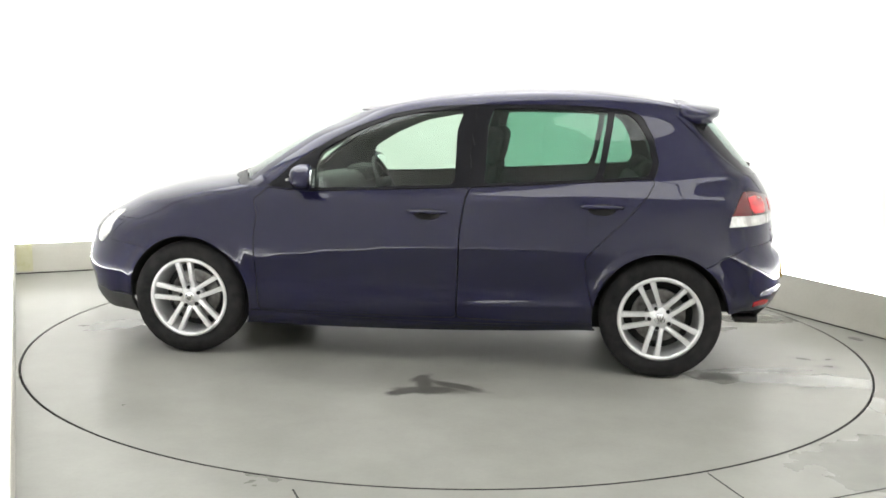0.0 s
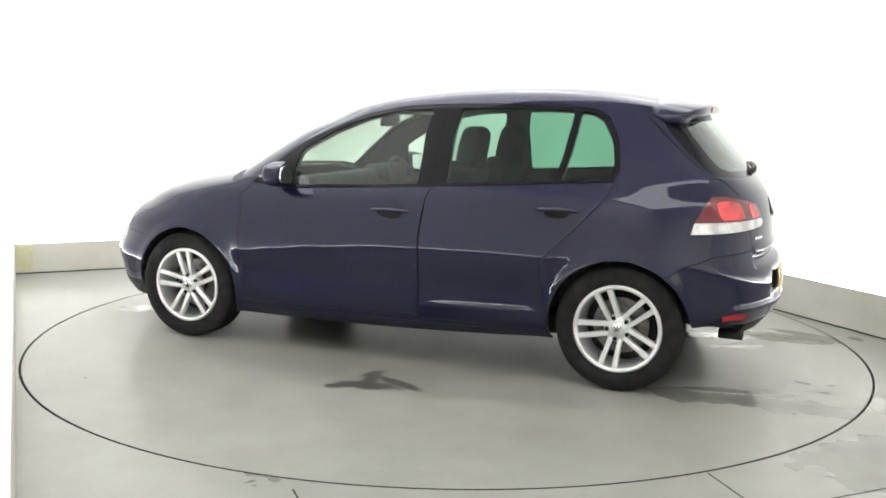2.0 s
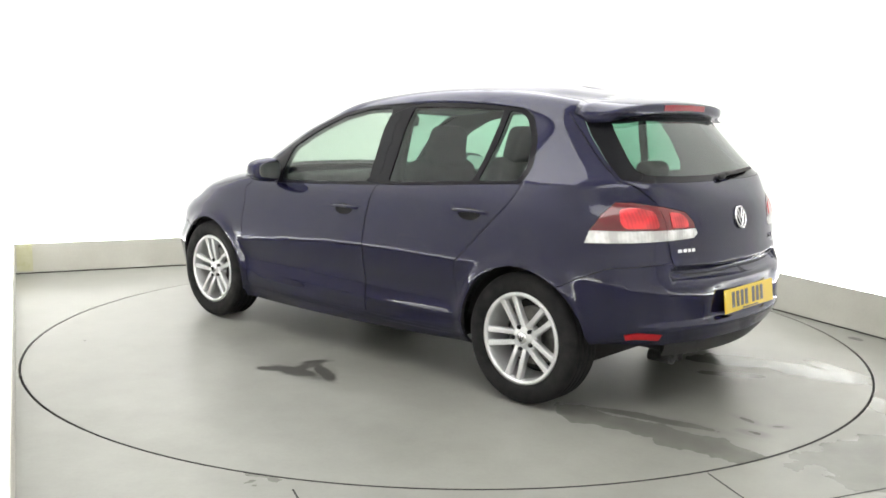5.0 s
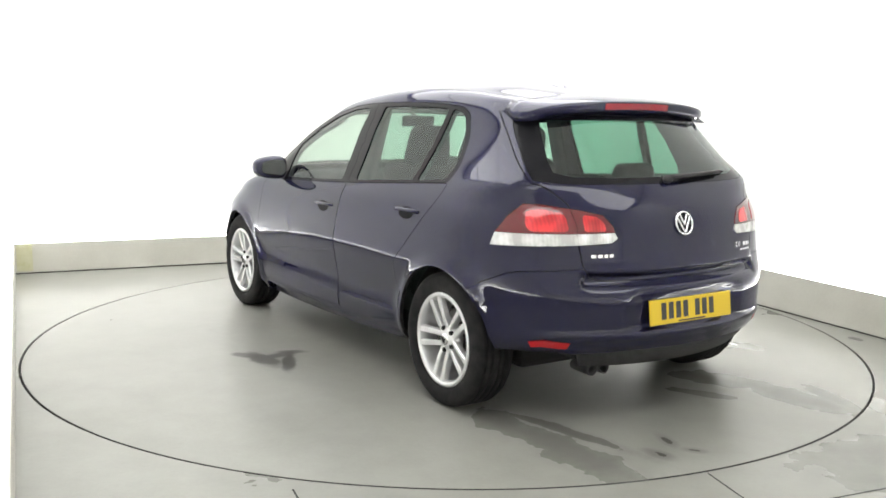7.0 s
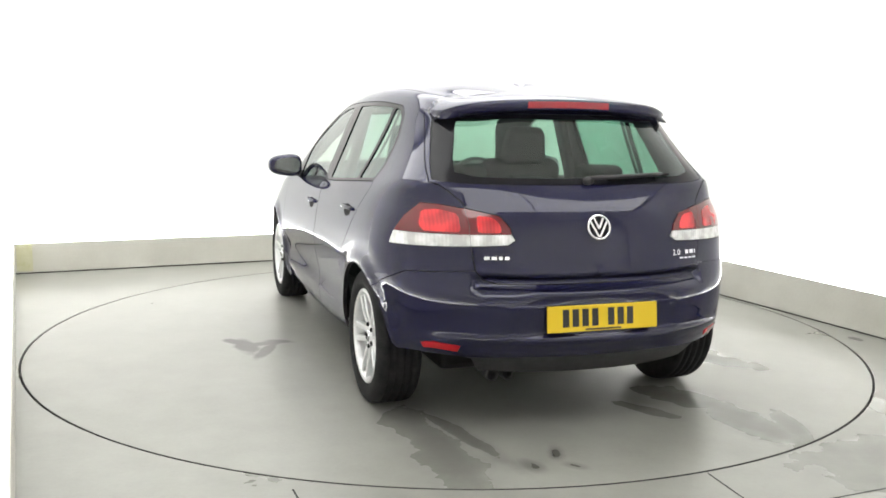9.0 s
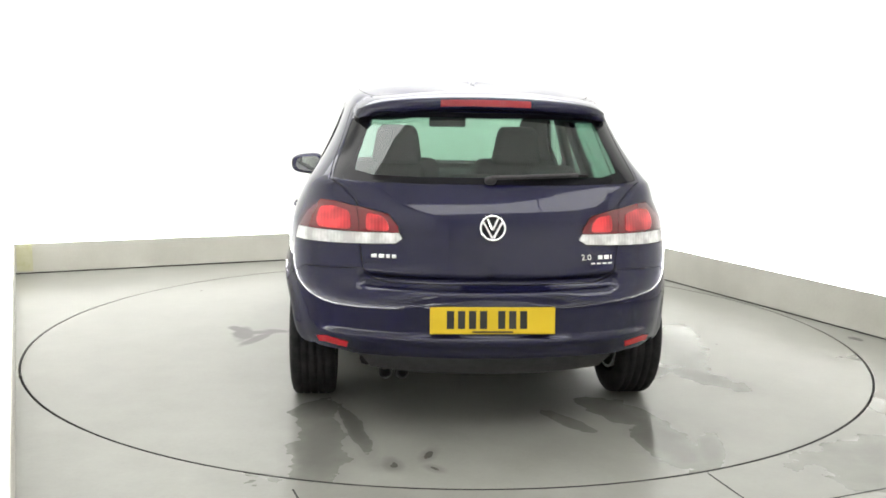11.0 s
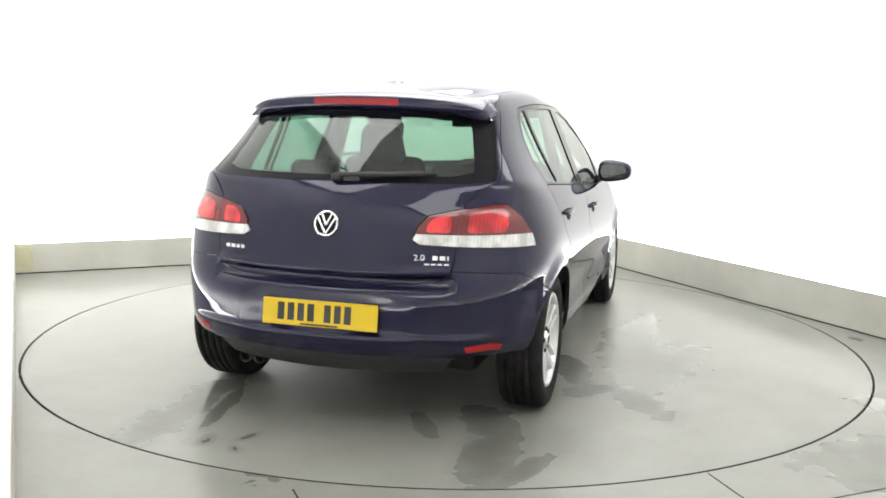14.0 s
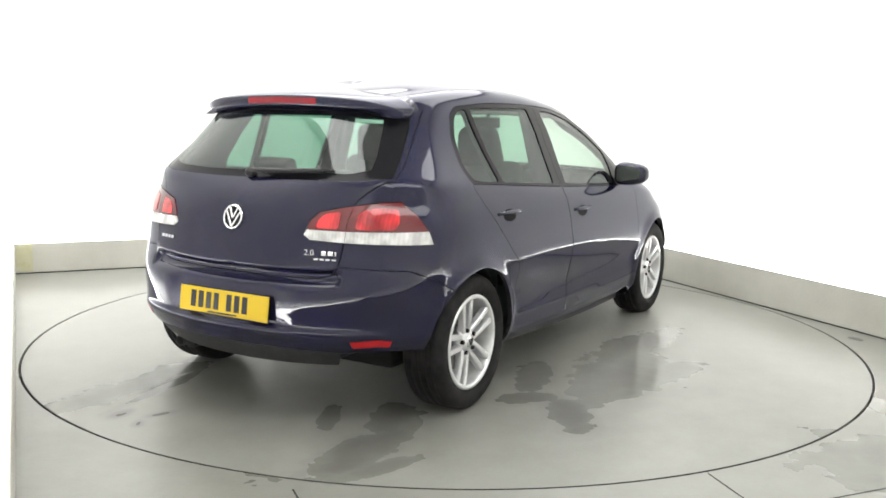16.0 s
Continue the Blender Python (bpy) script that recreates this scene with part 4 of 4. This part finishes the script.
def build_handle(x, z, side, door):
    p, n = on_skin("s", x, z, side)
    m = frame_on(p, n)
    # no real hollow: a flat black patch carries its shade as colour
    bm = bmesh.new()
    bmesh.ops.create_uvsphere(bm, u_segments=24, v_segments=12, radius=1, matrix=m @ Matrix.Translation((0, -0.004, -0.003)) @ Matrix.Diagonal((0.080, 0.034, 0.0060, 1)))
    part("handle_shade", bm, RUBBER_AND_SHADE, door, "black patch painted as the shade in the handle's hollow", True)
    bm = bmesh.new()
    loops = []
    for i in range(15):
        f = -1 + 2 * i / 14
        h = 0.030 * (1 - 0.65 * abs(f) ** 3)
        w = 0.0105 * (1 - 0.25 * f * f)
        loops.append([bm.verts.new(m @ Vector((f * 0.112, 0.008 + w * math.sin(t), h - 0.010 + 0.008 * math.cos(t)))) for t in (2 * math.pi * k / 10 for k in range(10))])
    for a, b in zip(loops, loops[1:]):
        for k in range(10):
            bm.faces.new((a[k], a[(k + 1) % 10], b[(k + 1) % 10], b[k]))
    bm.faces.new(loops[0])
    bm.faces.new(loops[-1])
    bmesh.ops.recalc_face_normals(bm, faces=bm.faces)
    part("door_handle", bm, PAINT, door, "navy pull handle", True)


def build_mirror(side, car):
    m = pose(0.60, 0.925 * side, 1.006, 0, 0, 8 * side)
    bm = bmesh.new()
    bmesh.ops.create_uvsphere(bm, u_segments=32, v_segments=20, radius=1)
    for v in bm.verts:
        x, y, z = v.co
        q = (abs(x) ** 3 + abs(y) ** 3 + abs(z) ** 3) ** (1 / 3)
        v.co = Vector((x / q * (0.078 if x > 0 else 0.042), y / q * 0.108, z / q * (0.069 - 0.012 * y * side)))
    bm.transform(m)
    shell = part("door_mirror", bm, PAINT, car, "navy door mirror with black foot", True)
    bm = bmesh.new()
    bmesh.ops.create_circle(bm, cap_ends=True, segments=32, radius=1)
    for v in bm.verts:
        x, y, z = v.co
        q = (abs(x) ** 3 + abs(y) ** 3) ** (1 / 3)
        v.co = Vector((-0.0433, x / q * 0.082, y / q * (0.050 - 0.008 * x * side)))
    r = bmesh.ops.extrude_face_region(bm, geom=list(bm.faces))
    bmesh.ops.translate(bm, verts=[e for e in r["geom"] if isinstance(e, bmesh.types.BMVert)], vec=(0.006, 0, 0))
    bmesh.ops.recalc_face_normals(bm, faces=bm.faces)
    bm.transform(m)
    part("mirror_glass", bm, MIRROR, shell, "silvered mirror glass")
    part("foot", tube([(0.63, 0.78 * side, 0.955), (0.62, 0.84 * side, 0.955), (0.61, 0.90 * side, 0.962)], 0.022), PLASTIC, shell, "black plastic foot", True)
    part("repeater", box((0.012, 0.10, 0.014), m @ Matrix.Translation((0.076, 0.02 * side, -0.006)) @ pose(0, 0, 0, 0, 0, -12 * side), 0.004), LENS_CLEAR, shell, "clear indicator strip")


def build_spoiler(hatch):
    """A lip that grows out of the roof and falls away towards its ends."""
    bm = bmesh.new()
    loops = []
    for i in range(49):
        f = -1 + 2 * i / 48
        e = abs(f) ** 8
        tail = -1.622 + 0.038 * f * f + 0.075 * e
        drop = 0.030 * f * f + 0.026 * e
        root = -1.36
        yr, yt = 0.590 * f, 0.560 * f
        top = on_skin("t", root, max(abs(yr), 0.002))[0].z + 0.0015
        lip = 1.432 - drop
        sec = [(root, yr, top), ((2 * root + tail) / 3, (2 * yr + yt) / 3, top * 0.6 + lip * 0.4 + 0.007 * (1 - e)), ((root + 2 * tail) / 3, (yr + 2 * yt) / 3, top * 0.25 + lip * 0.75 + 0.006 * (1 - e)),
               (tail + 0.012, yt, lip), (tail, yt, lip - 0.006), (tail + 0.004, yt, lip - 0.010 - 0.034 * (1 - e)), (tail + 0.016, yt, lip - 0.016 - 0.038 * (1 - e)), (-1.54, yt, 1.356 - drop * 0.4), (-1.45, yr, 1.385 - drop)]
        loops.append([bm.verts.new(p) for p in sec])
    n = len(loops[0])
    for a, b in zip(loops, loops[1:]):
        for k in range(n):
            bm.faces.new((a[k], a[(k + 1) % n], b[(k + 1) % n], b[k]))
    bm.faces.new(loops[0])
    bm.faces.new(loops[-1])
    bmesh.ops.recalc_face_normals(bm, faces=bm.faces)
    sp = part("roof_spoiler", bm, PAINT, hatch, "navy roof spoiler over the rear window", True)
    lamp = bmesh.new()
    lo = []
    for i in range(17):
        f = -1 + 2 * i / 16
        y = 0.20 * f
        t = -1.622 + 0.038 * (y / 0.560) ** 2
        d = 0.030 * (y / 0.585) ** 2
        lo.append([lamp.verts.new((x, y, z - d)) for x, z in ((t - 0.003, 1.421), (t, 1.392), (t + 0.012, 1.392), (t + 0.012, 1.421))])
    for a, b in zip(lo, lo[1:]):
        for k in range(4):
            lamp.faces.new((a[k], a[(k + 1) % 4], b[(k + 1) % 4], b[k]))
    lamp.faces.new(lo[0])
    lamp.faces.new(lo[-1])
    bmesh.ops.recalc_face_normals(lamp, faces=lamp.faces)
    part("brake_light", lamp, LENS_BRAKE, hatch, "red high brake light in the spoiler")


def build_tail_details(car, hatch, bumper):
    # number plate with plain bars in place of its characters
    pm = Matrix.Translation((-2.0125, 0, 0.519)) @ pose(0, 0, 0, 0, 7) @ pose(0, 0, 0, 90, 0, -90)
    plate = part("number_plate", box((0.520, 0.111, 0.006), pm, 0.002, 1), PLATE, bumper, "yellow number plate with black bars")
    x = -0.175
    for i in range(7):
        if i == 4:
            x += 0.03
        part("bar", box((0.030, 0.074, 0.0012), pm @ Matrix.Translation((x, 0.003, 0.0036))), PLATE_INK, plate)
        x += 0.0455
    part("plate_foot", box((0.17, 0.007, 0.001), pm @ Matrix.Translation((0, -0.047, 0.0036))), PLATE_INK, plate)
    # round badge: ring and plain slanted bars
    p, n = on_skin("r", 0.0, 0.892)
    n.y = 0
    m = frame_on(Vector((p.x, 0, p.z)), n)
    turn = m @ pose(0, 0, 0, 90)
    bm = lathe([(0.046, 0.002), (0.046, 0.009), (0.050, 0.011), (0.055, 0.009), (0.056, 0.0), (0.046, 0.0)], 48)
    bm.transform(turn)
    badge = part("badge", bm, CHROME, hatch, "round chrome badge", True)
    bm = lathe([(0.0, 0.004), (0.047, 0.004), (0.047, -0.002), (0.0, -0.002)], 48)
    bm.transform(turn)
    part("badge_back", bm, BLACK_TRIM, badge)
    for dx, dy, tilt, ln in ((-0.011, 0.016, 25, 0.052), (0.011, 0.016, -25, 0.052), (-0.021, -0.008, 29, 0.078), (0.021, -0.008, -29, 0.078)):
        part("badge_bar", box((0.0095, ln, 0.005), m @ Matrix.Translation((dx, dy, 0.006)) @ pose(0, 0, 0, 0, 0, tilt), 0.001, 1), CHROME, badge)
    # model badges as plain chrome bars
    for y0, z, widths, h in ((0.500, 0.768, (0.024, 0.024, 0.018, 0.020), 0.015), (-0.456, 0.768, (0.022, 0.024, 0.007), 0.018), (-0.425, 0.742, (0.02, 0.02, 0.02, 0.02), 0.008)):
        y = y0
        for w in widths:
            if w:
                p, n = on_skin("r", abs(y - w / 2), z, 1 if y > 0 else -1)
                part("badge_bar", box((w, h, 0.004), frame_on(p + n * 0.002, n), 0.001, 1), CHROME, hatch)
            y -= w + 0.006 if w else 0.014
    # engine size in chrome figures
    p, n = on_skin("r", 0.403, 0.768, -1)
    curve = bpy.data.curves.new("figures", "FONT")
    curve.body, curve.size, curve.extrude, curve.align_x, curve.align_y = "2.0", 0.034, 0.002, "CENTER", "CENTER"
    holder = bpy.data.objects.new("figures", curve)
    bpy.context.collection.objects.link(holder)
    bpy.context.view_layer.update()
    shape = bpy.data.meshes.new_from_object(holder.evaluated_get(bpy.context.evaluated_depsgraph_get()))
    bpy.data.objects.remove(holder)
    bm = bmesh.new()
    bm.from_mesh(shape)
    bpy.data.meshes.remove(shape)
    bm.transform(frame_on(p + n * 0.002, n) @ Matrix.Diagonal((1.15, 1, 1, 1)))
    part("figures", bm, CHROME, hatch, "chrome figures of the engine size")
    # rear wiper
    p, n = on_skin("r", 0.0, 1.074)
    n.y = 0
    hub = bmesh.new()
    bmesh.ops.create_uvsphere(hub, u_segments=16, v_segments=10, radius=1, matrix=frame_on(p + n * 0.012, n) @ Matrix.Diagonal((0.026, 0.018, 0.022, 1)))
    wiper = part("rear_wiper", hub, PLASTIC, hatch, "black rear wiper", True)
    arm = []
    for i in range(9):
        q, nn = on_skin("r", max(0.38 * i / 8, 0.001), 1.076 + 0.0025 * i, -1)
        arm.append(q + nn * (0.030 - 0.012 * i / 8))
    part("wiper_arm", tube(arm, 0.009, 8), PLASTIC, wiper, "", True)
    blade = []
    for i in range(9):
        q, nn = on_skin("r", 0.10 + 0.33 * i / 8, 1.080 + 0.0025 * i, -1)
        blade.append(q + nn * 0.008)
    part("wiper_blade", tube(blade, 0.006, 6), RUBBER_AND_SHADE, wiper, "", True)
    # hatch lip handle line and lower shelf shadow gap come with the skin; twin exhaust pipes
    for y in (0.365, 0.435):
        bm = lathe([(0.024, 0.0), (0.027, 0.0), (0.028, -0.01), (0.027, -0.12), (0.022, -0.12), (0.021, -0.02)], 24, True)
        bm.transform(pose(-1.86, y, 0.256, 0, 0, 90))
        part("exhaust_pipe", bm, PLASTIC, car, "sooty black exhaust pipe", True)


def build_underbody(car):
    part("underbody", box((3.0, 1.10, 0.14), Matrix.Translation((0.0, 0, 0.25)), 0.03), DARK, car, "dark underbody")
    part("floor_pan", box((1.70, 1.54, 0.12), Matrix.Translation((0.0, 0, 0.285)), 0.03), DARK, car)
    part("silencer", box((0.30, 1.0, 0.18), Matrix.Translation((-1.70, 0.0, 0.38)), 0.04, 3), DARK, car)
    part("engine_bay", box((0.9, 1.0, 0.45), Matrix.Translation((1.45, 0.0, 0.45)), 0.05), DARK, car)
    for ax in (FRONT_AXLE, REAR_AXLE):
        for s in (1, -1):
            bm = bmesh.new()
            rings = []
            for i in range(33):
                t = radians(8 + 164 * i / 32)
                r = 0.372
                rings.append([bm.verts.new((ax + r * math.cos(t), y * s, AXLE_Z + r * math.sin(t))) for y in (0.50, 0.66, 0.805)])
            for a, b in zip(rings, rings[1:]):
                for k in range(2):
                    bm.faces.new((a[k], a[k + 1], b[k + 1], b[k]))
            cen = bm.verts.new((ax, 0.50 * s, AXLE_Z))
            for a, b in zip(rings, rings[1:]):
                bm.faces.new((a[0], b[0], cen))
            part("wheel_liner", bm, DARK, car, "black wheel arch liner", True)


def soft_block(size, m, puff=0.0, bevel=0.04):
    bm = box(size, None, bevel, 4)
    if puff:
        bmesh.ops.subdivide_edges(bm, edges=bm.edges, cuts=1, use_grid_fill=True)
        for v in bm.verts:
            x, y, z = (v.co[i] / (size[i] / 2) for i in range(3))
            v.co.x += puff * (1 - y * y) * (1 - z * z) * (1 if x > 0 else -0.4)
    if m is not None:
        bm.transform(m)
    return bm


def build_cabin(car):
    for s in (1, -1):
        m = pose(0.06, 0.350 * s, 0.36)
        seat = part("front_seat", soft_block((0.50, 0.50, 0.18), m @ Matrix.Translation((0.1, 0, 0.06))), FABRIC, car, "charcoal cloth front seat", True)
        part("seat_back", soft_block((0.14, 0.50, 0.70), m @ pose(-0.262, 0, 0.40, 0, -18), 0.02, 0.06), FABRIC, seat, "", True)
        rest = soft_block((0.11, 0.29, 0.23), None, 0.015, 0.05)
        for v in rest.verts:
            v.co.y *= 0.90 - 1.1 * v.co.z
        rest.transform(m @ pose(-0.395, 0, 0.815, 0, -12))
        part("headrest", rest, FABRIC, seat, "", True)
        for dy in (-0.06, 0.06):
            part("headrest_post", tube([tuple(m @ Vector((-0.355, dy, 0.65))), tuple(m @ Vector((-0.385, dy, 0.80)))], 0.006, 8), CHROME, seat, "", True)
    bench = part("rear_seat", soft_block((0.50, 1.28, 0.20), pose(-0.84, 0, 0.47), 0, 0.06), FABRIC, car, "charcoal cloth rear bench", True)
    part("seat_back", soft_block((0.16, 1.28, 0.55), pose(-1.14, 0, 0.75, 0, -20), 0.015, 0.05), FABRIC, bench, "", True)
    for y in (0.37, 0.0, -0.37):
        part("headrest", soft_block((0.09, 0.25, 0.12 if y else 0.07), pose(-1.235, y, 1.055 if y else 1.03, 0, -15), 0.01, 0.035), FABRIC, bench, "", True)
    part("parcel_shelf", box((0.40, 1.16, 0.02), pose(-1.47, 0, 1.005)), LINING, car, "black parcel shelf")
    dash = part("dashboard", soft_block((0.42, 1.36, 0.30), pose(0.72, 0, 0.82, 0, 8), 0, 0.07), LINING, car, "dark dashboard", True)
    part("instrument_hood", soft_block((0.18, 0.36, 0.10), pose(0.56, -0.36, 0.965), 0, 0.04), LINING, dash, "", True)
    w = lathe([(0.170 + 0.015 * math.cos(t), 0.015 * math.sin(t)) for t in (2 * math.pi * k / 10 for k in range(10))], 40, True)
    w.transform(pose(0.42, -0.36, 0.90, 0, -65, 0) @ pose(0, 0, 0, 90))
    sw = part("steering_wheel", w, LINING, car, "dark leather steering wheel", True)
    part("spokes", soft_block((0.05, 0.30, 0.06), pose(0.43, -0.36, 0.90, 0, 25), 0, 0.02), LINING, sw, "", True)
    part("cabin_mirror", soft_block((0.03, 0.24, 0.07), pose(0.36, 0.0, 1.305, 0, -10), 0, 0.014), PLASTIC, car, "black cabin mirror", True)
    part("mirror_stalk", tube([(0.38, 0, 1.32), (0.44, 0, 1.36)], 0.012, 8), PLASTIC, car, "", True)
    for s in (1, -1):
        part("inner_pillar", soft_block((0.10, 0.05, 0.62), pose(-0.27, 0.67 * s, 1.10, 15 * s, 0), 0, 0.02), LINING, car, "", True)


def build_car():
    car = new("car")
    tagged(car, "dark navy metallic five-door hatchback with silver alloy wheels", "car")
    hatch, bumper = build_skin(car)
    for x, y, s, turn in ((FRONT_AXLE, 0.770, 1, 9), (REAR_AXLE, 0.764, 1, 24), (FRONT_AXLE, 0.770, -1, 12), (REAR_AXLE, 0.764, -1, 12)):
        build_wheel(x, y * s, s, turn).parent = car
    doors = [o for o in car.children if o.name.startswith(("front_door", "rear_door"))]
    for d in doors:
        s = 1 if sum(v.co.y for v in d.data.vertices) > 0 else -1
        build_handle(-0.05 if d.name.startswith("front") else -0.965, 0.832 if d.name.startswith("front") else 0.884, s, d)
    for s in (1, -1):
        build_mirror(s, car)
    build_spoiler(hatch)
    build_tail_details(car, hatch, bumper)
    build_underbody(car)
    build_cabin(car)
    return car


car = build_car()
CAR_AT = Matrix.Translation((0.0417, -0.0349, 0.0))


def motions():
    """The turntable turns evenly; the car stands on it."""
    turns = [(k * 0.5, 172.60 - 7.065 * k * 0.5) for k in range(33)]
    walk(turntable, [(t, pose(HUB.x, HUB.y, 0, 0, 0, a)) for t, a in turns])
    walk(car, [(t, pose(0, 0, 0, 0, 0, a) @ CAR_AT) for t, a in turns])


motions()
